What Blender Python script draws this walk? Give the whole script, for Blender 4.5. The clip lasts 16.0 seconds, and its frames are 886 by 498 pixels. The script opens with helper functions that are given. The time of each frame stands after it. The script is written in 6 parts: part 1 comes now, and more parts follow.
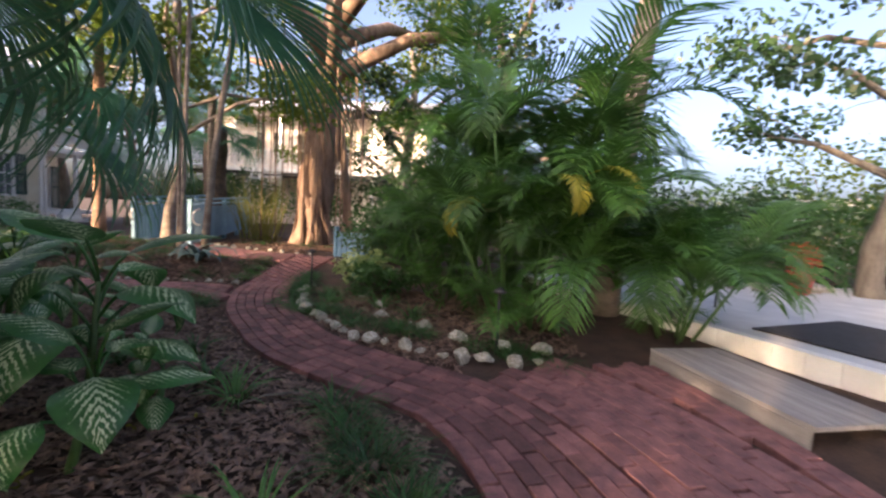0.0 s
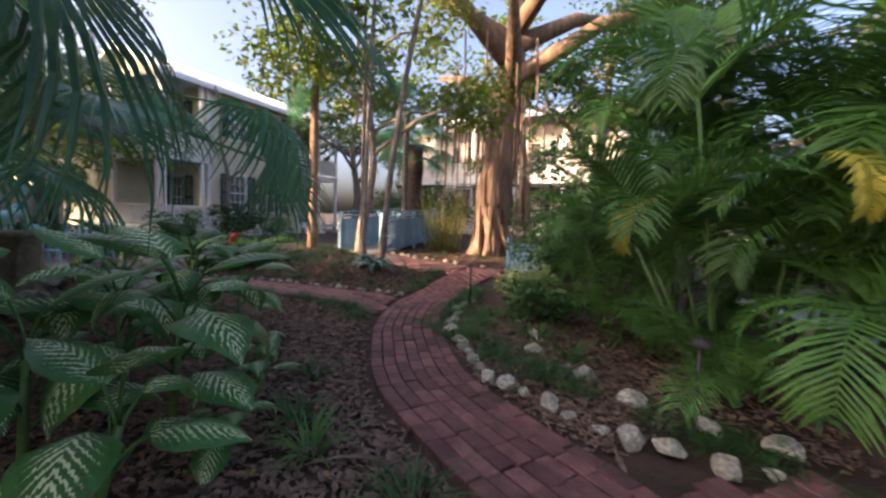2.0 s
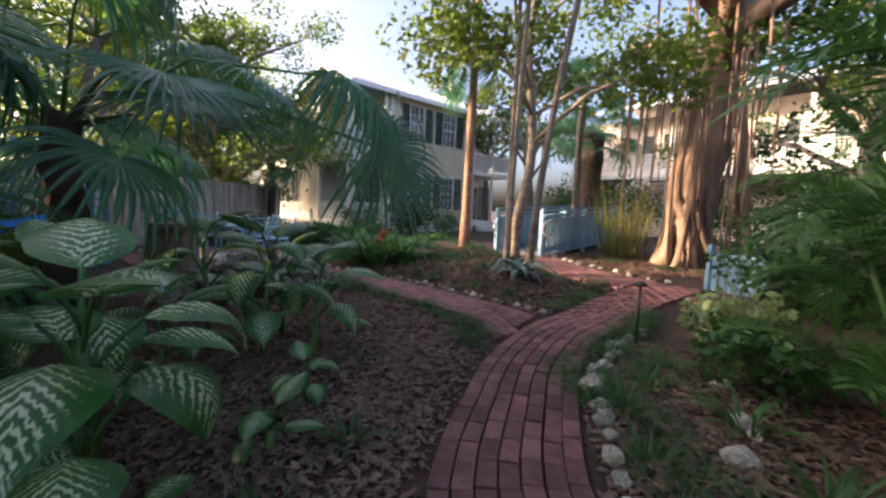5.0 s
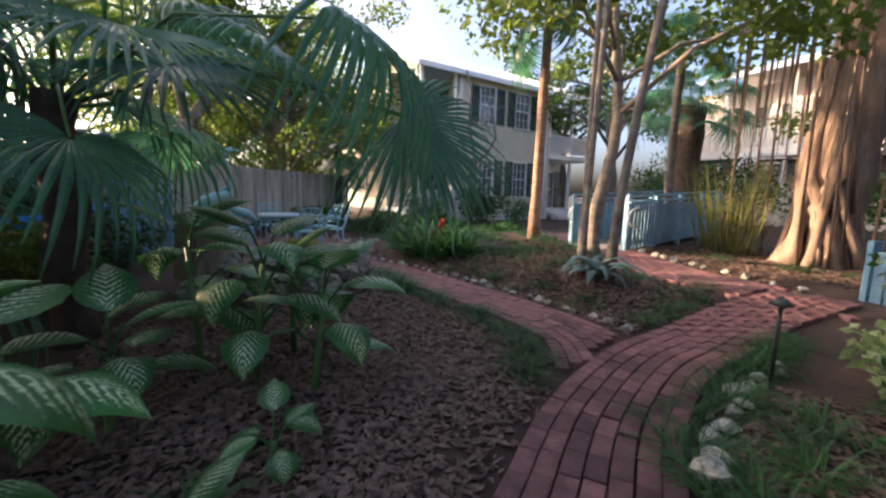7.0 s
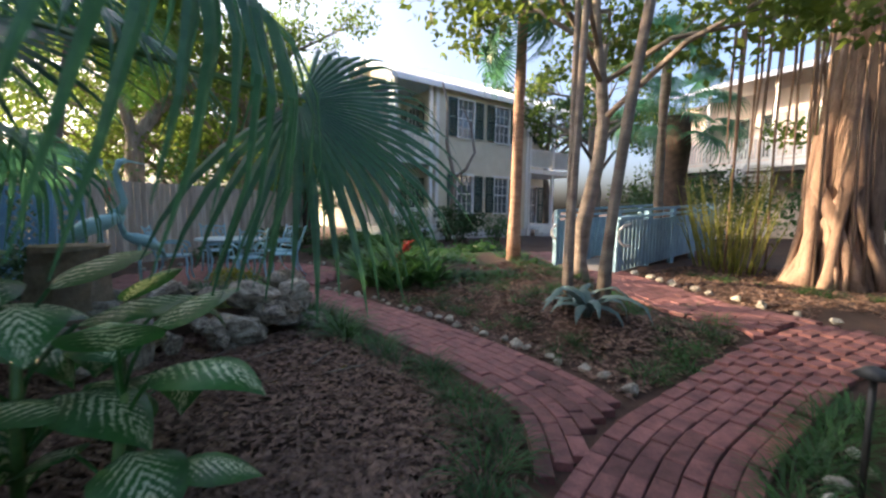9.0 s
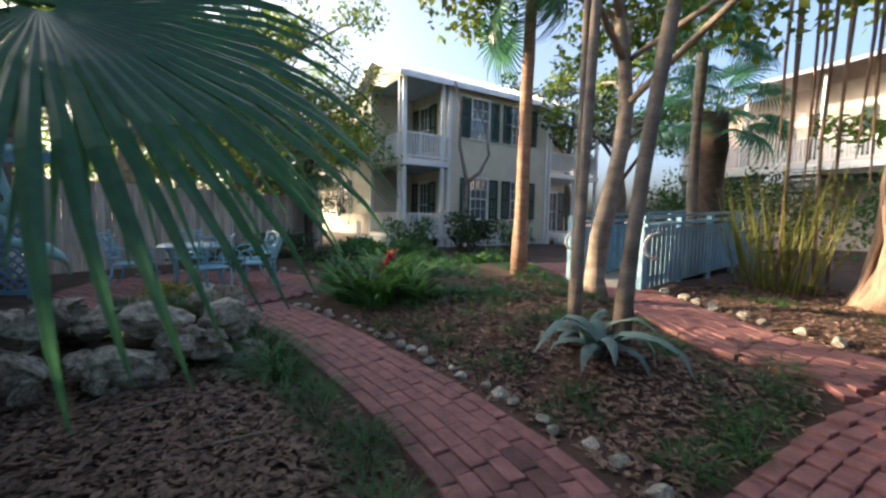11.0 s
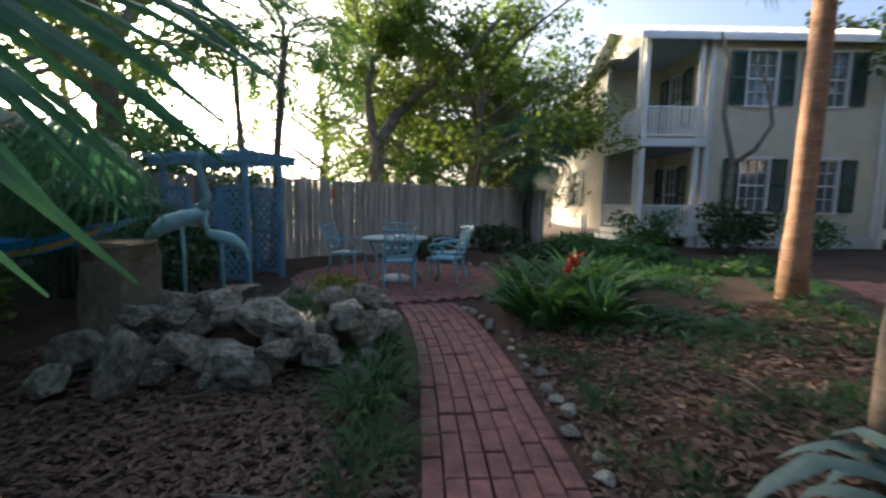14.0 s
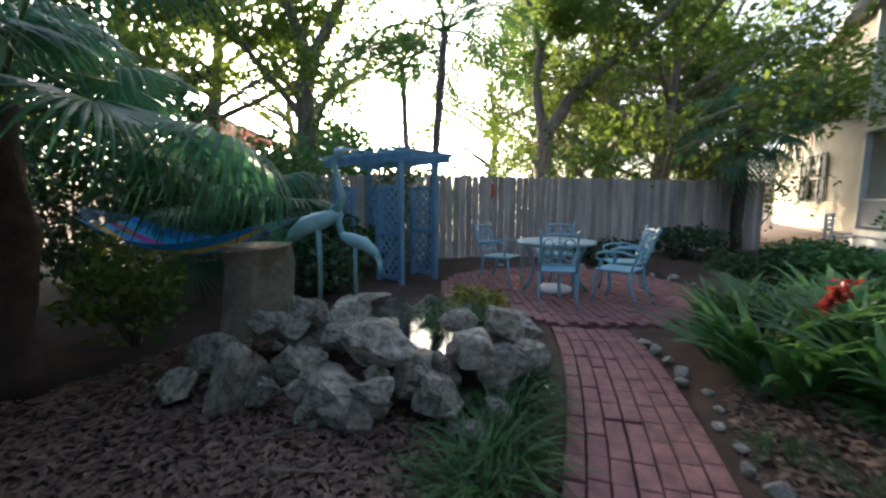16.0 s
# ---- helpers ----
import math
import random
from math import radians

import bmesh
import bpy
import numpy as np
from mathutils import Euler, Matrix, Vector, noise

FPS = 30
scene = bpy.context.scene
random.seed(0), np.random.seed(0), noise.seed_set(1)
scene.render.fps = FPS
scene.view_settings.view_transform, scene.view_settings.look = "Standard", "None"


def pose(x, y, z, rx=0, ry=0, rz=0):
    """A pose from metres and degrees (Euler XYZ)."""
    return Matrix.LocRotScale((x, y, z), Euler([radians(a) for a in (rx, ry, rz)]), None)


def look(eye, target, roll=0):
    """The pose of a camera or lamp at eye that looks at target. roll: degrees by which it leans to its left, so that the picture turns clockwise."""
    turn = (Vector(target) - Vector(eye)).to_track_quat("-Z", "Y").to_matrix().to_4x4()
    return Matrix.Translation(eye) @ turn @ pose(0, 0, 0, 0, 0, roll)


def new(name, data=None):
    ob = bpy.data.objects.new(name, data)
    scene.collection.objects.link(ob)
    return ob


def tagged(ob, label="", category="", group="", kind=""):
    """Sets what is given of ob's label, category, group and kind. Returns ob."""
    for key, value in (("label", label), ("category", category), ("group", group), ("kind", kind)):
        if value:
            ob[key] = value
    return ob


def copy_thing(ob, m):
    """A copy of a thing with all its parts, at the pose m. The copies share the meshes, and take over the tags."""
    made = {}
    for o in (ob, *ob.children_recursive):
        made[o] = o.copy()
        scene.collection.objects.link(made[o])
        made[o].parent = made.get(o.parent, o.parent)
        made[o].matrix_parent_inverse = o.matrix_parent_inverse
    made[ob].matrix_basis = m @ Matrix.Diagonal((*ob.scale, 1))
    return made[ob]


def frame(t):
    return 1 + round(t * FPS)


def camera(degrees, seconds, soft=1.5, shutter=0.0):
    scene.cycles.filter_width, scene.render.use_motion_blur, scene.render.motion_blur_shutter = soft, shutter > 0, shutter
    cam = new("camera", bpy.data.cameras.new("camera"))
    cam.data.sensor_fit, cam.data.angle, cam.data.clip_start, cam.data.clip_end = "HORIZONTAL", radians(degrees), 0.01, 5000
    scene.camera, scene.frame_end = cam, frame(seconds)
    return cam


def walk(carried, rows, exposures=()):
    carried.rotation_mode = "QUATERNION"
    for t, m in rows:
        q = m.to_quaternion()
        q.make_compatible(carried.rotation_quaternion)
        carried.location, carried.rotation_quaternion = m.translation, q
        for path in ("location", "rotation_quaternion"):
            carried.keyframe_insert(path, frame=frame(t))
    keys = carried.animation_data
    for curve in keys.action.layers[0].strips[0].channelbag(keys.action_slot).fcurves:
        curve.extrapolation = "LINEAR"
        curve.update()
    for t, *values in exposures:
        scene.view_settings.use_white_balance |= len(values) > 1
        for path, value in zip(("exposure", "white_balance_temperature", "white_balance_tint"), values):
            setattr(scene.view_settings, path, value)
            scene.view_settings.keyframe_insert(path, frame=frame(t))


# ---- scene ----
cam = camera(93.3, 16.0, soft=2.4, shutter=0.5)
METRES, EYE = 8.0, 1.25
ROWS = [
    (0.0, 0.0, 0.0, 0.0, 0.24, -4.6, -3.0),
    (0.5, 0.0121, 0.0315, 0.0005, 6.17, -4.16, -2.82),
    (1.0, 0.0215, 0.0641, 0.0031, 12.83, -4.04, -2.49),
    (1.5, 0.0287, 0.0917, 0.002, 19.91, -4.25, -2.06),
    (2.0, 0.031, 0.1228, 0.0029, 26.6, -4.48, -1.89),
    (2.5, 0.0282, 0.1532, 0.0026, 32.65, -4.18, -1.78),
    (3.0, 0.026, 0.1795, 0.0036, 37.86, -4.01, -1.85),
    (3.5, 0.0153, 0.2082, 0.0036, 41.16, -4.02, -1.81),
    (4.0, 0.0127, 0.2384, 0.0032, 44.8, -4.54, -2.22),
    (4.5, 0.0015, 0.2676, 0.0034, 48.01, -5.33, -2.61),
    (5.0, -0.0118, 0.2949, 0.0013, 51.13, -5.59, -2.34),
    (7.5, -0.1082, 0.4108, 0.0024, 62.45, -7.45, -1.27),
    (8.0, -0.1266, 0.4372, 0.0026, 62.84, -6.87, -0.95),
    (8.5, -0.1509, 0.4657, 0.0052, 62.3, -6.31, -1.12),
    (9.0, -0.1823, 0.4886, 0.0042, 59.42, -5.31, -0.76),
    (11.5, -0.2826, 0.6237, 0.0011, 64.38, -4.27, -1.01),
    (12.0, -0.3003, 0.6432, 0.0051, 67.7, -4.53, -0.73),
    (12.5, -0.313, 0.6805, 0.0011, 74.4, -5.1, -1.29),
    (13.0, -0.3312, 0.694, 0.0026, 80.2, -5.74, -1.7),
    (13.5, -0.3582, 0.7131, 0.0036, 87.31, -5.96, -1.27),
    (14.0, -0.3747, 0.7307, 0.0026, 95.33, -5.99, -0.76),
    (14.5, -0.4034, 0.7285, 0.0034, 101.87, -6.41, -0.84),
    (15.0, -0.4351, 0.7296, 0.0024, 108.52, -6.27, -0.33),
    (15.5, -0.4596, 0.739, 0.004, 114.75, -6.38, 0.14),
    (16.0, -0.4863, 0.7267, 0.0054, 118.42, -6.59, -0.15),
]
walk(cam, [(t, pose(METRES * x, METRES * y, EYE + METRES * z, 90 + pitch, roll, yaw)) for t, x, y, z, yaw, pitch, roll in ROWS],
     [(0.0, 2.42, 6750, 20), (5.0, 2.45, 6550, 17), (9.0, 2.52, 6350, 12), (12.0, 2.2, 6150, 7), (14.0, 1.98, 6100, 7), (16.0, 2.45, 6050, 8)])

# ---- light ----
SUN_AZ, SUN_EL = radians(224), radians(13)
world = bpy.data.worlds.new("sky")
scene.world = world
world.use_nodes = True
wn = world.node_tree
sky = wn.nodes.new("ShaderNodeTexSky")
sky.sky_type, sky.sun_disc = "NISHITA", False
sky.sun_elevation, sky.sun_rotation = SUN_EL, SUN_AZ
sky.air_density, sky.dust_density, sky.ozone_density = 0.55, 7.0, 1.0
bg = wn.nodes["Background"]
bg.inputs["Strength"].default_value = 0.15
wn.links.new(sky.outputs[0], bg.inputs["Color"])
sun_dir = Vector((math.sin(SUN_AZ) * math.cos(SUN_EL), math.cos(SUN_AZ) * math.cos(SUN_EL), math.sin(SUN_EL)))
sun = bpy.data.lights.new("sun", "SUN")
sun.energy, sun.angle, sun.color = 3.5, radians(0.6), (1.0, 0.72, 0.45)
sun_ob = new("sun", sun)
sun_ob.matrix_world = look(sun_dir * 50, (0, 0, 0))


# ---- materials ----
def material(name, dark, light, scale=8.0, rough=0.7, bump=0.15, fine=60.0, metal=0.0, through_light=0.0, vary=0.25, stretch=(1, 1, 1), gloss=0.5):
    """Two-scale noise colour between dark and light, varied from object to object, with fine relief."""
    m = bpy.data.materials.new(name)
    m.use_nodes = True
    nt = m.node_tree
    b = nt.nodes["Principled BSDF"]
    b.inputs["Roughness"].default_value = rough
    b.inputs["Metallic"].default_value = metal
    b.inputs["Specular IOR Level"].default_value = gloss
    tc = nt.nodes.new("ShaderNodeTexCoord")
    mp = nt.nodes.new("ShaderNodeMapping")
    mp.inputs["Scale"].default_value = stretch
    nt.links.new(tc.outputs["Object"], mp.inputs["Vector"])
    info = nt.nodes.new("ShaderNodeObjectInfo")
    off = nt.nodes.new("ShaderNodeVectorMath")
    off.operation = "MULTIPLY_ADD"
    off.inputs[1].default_value = (37, 53, 71)
    nt.links.new(info.outputs["Random"], off.inputs[0])
    nt.links.new(mp.outputs[0], off.inputs[2])
    n1 = nt.nodes.new("ShaderNodeTexNoise")
    n1.inputs["Scale"].default_value, n1.inputs["Detail"].default_value = scale, 4
    n2 = nt.nodes.new("ShaderNodeTexNoise")
    n2.inputs["Scale"].default_value, n2.inputs["Detail"].default_value = fine, 3
    nt.links.new(off.outputs[0], n1.inputs["Vector"])
    nt.links.new(off.outputs[0], n2.inputs["Vector"])
    add = nt.nodes.new("ShaderNodeMath")
    add.operation = "MULTIPLY_ADD"
    add.inputs[1].default_value = 0.45
    nt.links.new(n2.outputs["Fac"], add.inputs[0])
    nt.links.new(n1.outputs["Fac"], add.inputs[2])
    ramp = nt.nodes.new("ShaderNodeMapRange")
    ramp.inputs["From Min"].default_value, ramp.inputs["From Max"].default_value = 0.45, 1.0
    nt.links.new(add.outputs[0], ramp.inputs["Value"])
    mix = nt.nodes.new("ShaderNodeMix")
    mix.data_type = "RGBA"
    mix.inputs["A"].default_value, mix.inputs["B"].default_value = (*dark, 1), (*light, 1)
    nt.links.new(ramp.outputs[0], mix.inputs["Factor"])
    hsv = nt.nodes.new("ShaderNodeHueSaturation")
    val = nt.nodes.new("ShaderNodeMapRange")
    val.inputs["To Min"].default_value, val.inputs["To Max"].default_value = 1 - vary, 1 + vary
    nt.links.new(info.outputs["Random"], val.inputs["Value"])
    nt.links.new(val.outputs[0], hsv.inputs["Value"])
    nt.links.new(mix.outputs["Result"], hsv.inputs["Color"])
    nt.links.new(hsv.outputs[0], b.inputs["Base Color"])
    bp = nt.nodes.new("ShaderNodeBump")
    bp.inputs["Strength"].default_value, bp.inputs["Distance"].default_value = bump, 0.02
    nt.links.new(add.outputs[0], bp.inputs["Height"])
    nt.links.new(bp.outputs[0], b.inputs["Normal"])
    if through_light:
        tr = nt.nodes.new("ShaderNodeBsdfTranslucent")
        nt.links.new(hsv.outputs[0], tr.inputs["Color"])
        ms = nt.nodes.new("ShaderNodeMixShader")
        ms.inputs[0].default_value = through_light
        nt.links.new(b.outputs[0], ms.inputs[1])
        nt.links.new(tr.outputs[0], ms.inputs[2])
        nt.links.new(ms.outputs[0], nt.nodes["Material Output"].inputs["Surface"])
    return m


def leaf_material(name, dark, light, scale=3.0, rough=0.4, vary=0.3, tl=0.35):
    return material(name, dark, light, scale, rough, 0.08, 40, 0, tl, vary)


def variegated(name):
    """Green leaf with pale streaks running out from the midrib, along the leaf's own surface coordinates."""
    m = leaf_material(name, (0.025, 0.1, 0.025), (0.06, 0.22, 0.05), 5, 0.35, 0.25)
    nt = m.node_tree
    hsv = next(n for n in nt.nodes if n.type == "HUE_SAT")
    src = hsv.inputs["Color"].links[0].from_socket
    uv = nt.nodes.new("ShaderNodeUVMap")
    uv.uv_map = "UVMap"
    sep = nt.nodes.new("ShaderNodeSeparateXYZ")
    nt.links.new(uv.outputs[0], sep.inputs[0])
    v = nt.nodes.new("ShaderNodeMath"); v.operation = "ABSOLUTE"
    nt.links.new(sep.outputs["Y"], v.inputs[0])
    k = nt.nodes.new("ShaderNodeMath"); k.operation = "MULTIPLY_ADD"
    k.inputs[1].default_value = -0.35
    nt.links.new(v.outputs[0], k.inputs[0]); nt.links.new(sep.outputs["X"], k.inputs[2])
    nz = nt.nodes.new("ShaderNodeTexNoise"); nz.inputs["Scale"].default_value = 14.0
    nt.links.new(uv.outputs[0], nz.inputs["Vector"])
    k2 = nt.nodes.new("ShaderNodeMath"); k2.operation = "MULTIPLY_ADD"; k2.inputs[1].default_value = 0.11
    nt.links.new(nz.outputs["Fac"], k2.inputs[0]); nt.links.new(k.outputs[0], k2.inputs[2])
    s = nt.nodes.new("ShaderNodeMath"); s.operation = "MULTIPLY"; s.inputs[1].default_value = 70.0
    nt.links.new(k2.outputs[0], s.inputs[0])
    sn = nt.nodes.new("ShaderNodeMath"); sn.operation = "SINE"
    nt.links.new(s.outputs[0], sn.inputs[0])
    fade = nt.nodes.new("ShaderNodeMapRange")
    fade.inputs["From Min"].default_value, fade.inputs["From Max"].default_value = 0.15, 0.85
    fade.inputs["To Min"].default_value, fade.inputs["To Max"].default_value = 0.25, -1.1
    nt.links.new(v.outputs[0], fade.inputs["Value"])
    sm = nt.nodes.new("ShaderNodeMath"); sm.operation = "ADD"
    nt.links.new(sn.outputs[0], sm.inputs[0]); nt.links.new(fade.outputs[0], sm.inputs[1])
    n3 = nt.nodes.new("ShaderNodeMath"); n3.operation = "MULTIPLY_ADD"; n3.inputs[1].default_value = 1.6
    nt.links.new(nz.outputs["Fac"], n3.inputs[0]); nt.links.new(sm.outputs[0], n3.inputs[2])
    st = nt.nodes.new("ShaderNodeMapRange")
    st.inputs["From Min"].default_value, st.inputs["From Max"].default_value = 0.95, 1.5
    nt.links.new(n3.outputs[0], st.inputs["Value"])
    mx = nt.nodes.new("ShaderNodeMix"); mx.data_type = "RGBA"
    mx.inputs["B"].default_value = (0.62, 0.72, 0.45, 1)
    nt.links.new(st.outputs[0], mx.inputs["Factor"]); nt.links.new(src, mx.inputs["A"])
    nt.links.new(mx.outputs["Result"], hsv.inputs["Color"])
    return m


M_SOIL = material("mulch_soil", (0.022, 0.013, 0.009), (0.085, 0.047, 0.032), 3.0, 0.95, 0.6, 40)
M_LITTER = material("dry_leaves", (0.055, 0.03, 0.022), (0.34, 0.22, 0.165), 16, 0.8, 0.2, 45, 0, 0.1)
M_BRICK = material("red_brick", (0.085, 0.036, 0.036), (0.25, 0.108, 0.1), 9, 0.72, 0.35, 70, vary=0.4)
M_JOINT = material("dark_joint", (0.02, 0.015, 0.012), (0.06, 0.045, 0.035), 9, 0.95, 0.3, 60)
M_ROCK = material("coral_rock", (0.04, 0.033, 0.021), (0.5, 0.455, 0.37), 3.4, 0.92, 1.0, 17, vary=0.4)
M_STONE = material("pale_edging_stone", (0.14, 0.13, 0.09), (0.6, 0.57, 0.5), 4, 0.9, 0.6, 40, vary=0.25)
M_FAN = leaf_material("fan_palm_leaf", (0.03, 0.11, 0.065), (0.085, 0.24, 0.11), 2.5, 0.3, 0.3, 0.45)
M_PINN = leaf_material("feather_palm_leaf", (0.025, 0.085, 0.02), (0.11, 0.26, 0.045), 2.0, 0.4, 0.35)
M_YELL = leaf_material("yellowed_leaf", (0.2, 0.19, 0.02), (0.42, 0.4, 0.06), 3.0, 0.5)
M_LEAF = leaf_material("tree_leaf", (0.05, 0.11, 0.018), (0.22, 0.3, 0.05), 1.2, 0.45, 0.3, 0.68)
M_LEAFD = leaf_material("dark_tree_leaf", (0.015, 0.045, 0.015), (0.05, 0.11, 0.03), 1.2, 0.4, 0.3)
M_BUSH = leaf_material("bush_leaf", (0.025, 0.08, 0.02), (0.08, 0.2, 0.045), 2.5, 0.4)
M_GRASS = leaf_material("strap_grass", (0.02, 0.065, 0.018), (0.06, 0.17, 0.04), 2.5, 0.42)
M_STRAP = leaf_material("strap_leaf", (0.025, 0.085, 0.022), (0.09, 0.21, 0.05), 3, 0.42)
M_BAMB = leaf_material("gold_bamboo_leaf", (0.1, 0.14, 0.02), (0.3, 0.3, 0.06), 2, 0.45)
M_AGAVE = leaf_material("agave_leaf", (0.065, 0.12, 0.11), (0.17, 0.25, 0.22), 4, 0.45, 0.15, 0.1)
M_YELLG = leaf_material("yellow_green_leaf", (0.09, 0.17, 0.02), (0.24, 0.34, 0.05), 3.0, 0.45)
M_DIEF = variegated("variegated_leaf")
M_PALE = leaf_material("pale_variegated_leaf", (0.12, 0.2, 0.05), (0.45, 0.5, 0.25), 14, 0.45)
M_STEM = material("green_stem", (0.04, 0.1, 0.025), (0.1, 0.2, 0.05), 6, 0.5, 0.1, 40)
M_PTRUNK = material("palm_trunk", (0.09, 0.07, 0.055), (0.26, 0.22, 0.18), 4, 0.9, 0.5, 30, stretch=(1, 1, 2.2))
M_BARK = material("tree_bark", (0.08, 0.066, 0.052), (0.28, 0.24, 0.19), 4, 0.9, 0.7, 24, stretch=(2, 2, 0.5))
M_BANYAN = material("banyan_bark", (0.11, 0.066, 0.047), (0.36, 0.25, 0.18), 3, 0.85, 0.6, 20, stretch=(2, 2, 0.4))
M_FIBRE = material("dark_palm_fibre", (0.03, 0.022, 0.017), (0.12, 0.08, 0.06), 6, 0.95, 0.8, 40)
M_FENCE = material("weathered_fence_wood", (0.23, 0.2, 0.165), (0.52, 0.46, 0.39), 3, 0.85, 0.3, 30, vary=0.25, stretch=(3, 3, 0.4))
M_BLUE = material("blue_paint", (0.11, 0.23, 0.33), (0.2, 0.37, 0.48), 4, 0.6, 0.15, 40, vary=0.12)
M_BLUEF = material("blue_grey_fence_paint", (0.1, 0.2, 0.3), (0.19, 0.33, 0.43), 4, 0.65, 0.2, 40, vary=0.15)
M_TEAL = material("blue_metal_paint", (0.15, 0.34, 0.42), (0.28, 0.5, 0.58), 6, 0.45, 0.15, 60, vary=0.1)
M_HERON = material("verdigris_paint", (0.16, 0.36, 0.39), (0.34, 0.56, 0.57), 7, 0.45, 0.2, 50, vary=0.08)
M_SIDING = material("cream_siding", (0.56, 0.51, 0.38), (0.69, 0.64, 0.51), 2, 0.6, 0.08, 30, vary=0.03)
M_WHITE = material("white_paint", (0.68, 0.68, 0.66), (0.82, 0.82, 0.8), 3, 0.5, 0.06, 40, vary=0.04)
M_SHUT = material("dark_green_shutter", (0.01, 0.04, 0.035), (0.025, 0.075, 0.06), 4, 0.45, 0.1, 40, vary=0.1)
M_ROOF = material("metal_roof", (0.45, 0.46, 0.47), (0.62, 0.63, 0.64), 2, 0.4, 0.1, 30, metal=0.3)
M_CEIL = material("porch_ceiling", (0.25, 0.32, 0.38), (0.35, 0.42, 0.48), 3, 0.6, 0.05, 30)
# metal of the path lights, also the painted shade under the far balcony
M_DARK = material("dark_metal_and_shade", (0.015, 0.016, 0.016), (0.04, 0.04, 0.04), 8, 0.5, 0.1, 60)
M_DECK = material("grey_deck_board", (0.2, 0.18, 0.17), (0.38, 0.35, 0.33), 4, 0.75, 0.25, 50, stretch=(0.5, 4, 4), vary=0.15)
M_CONC = material("pale_concrete", (0.4, 0.41, 0.43), (0.56, 0.57, 0.58), 3, 0.8, 0.15, 50)
M_MAT = material("black_door_mat", (0.015, 0.016, 0.02), (0.035, 0.036, 0.042), 10, 0.9, 0.4, 120)
M_RED = material("red_paint", (0.3, 0.03, 0.03), (0.5, 0.07, 0.06), 6, 0.5, 0.1, 40)
M_REDLEAF = leaf_material("red_leaf", (0.35, 0.03, 0.03), (0.6, 0.1, 0.07), 5, 0.5)
M_PINK = material("pinkish_wall", (0.6, 0.5, 0.44), (0.75, 0.65, 0.58), 2, 0.7, 0.05, 30)
M_WATER = material("pond_water", (0.01, 0.014, 0.012), (0.02, 0.025, 0.02), 3, 0.06, 0.05, 10)


def glass_pane():
    m = bpy.data.materials.new("window_glass")
    m.use_nodes = True
    b = m.node_tree.nodes["Principled BSDF"]
    b.inputs["Base Color"].default_value = (0.1, 0.12, 0.13, 1)
    b.inputs["Roughness"].default_value = 0.06
    b.inputs["Specular IOR Level"].default_value = 0.8
    return m


M_GLASS = glass_pane()


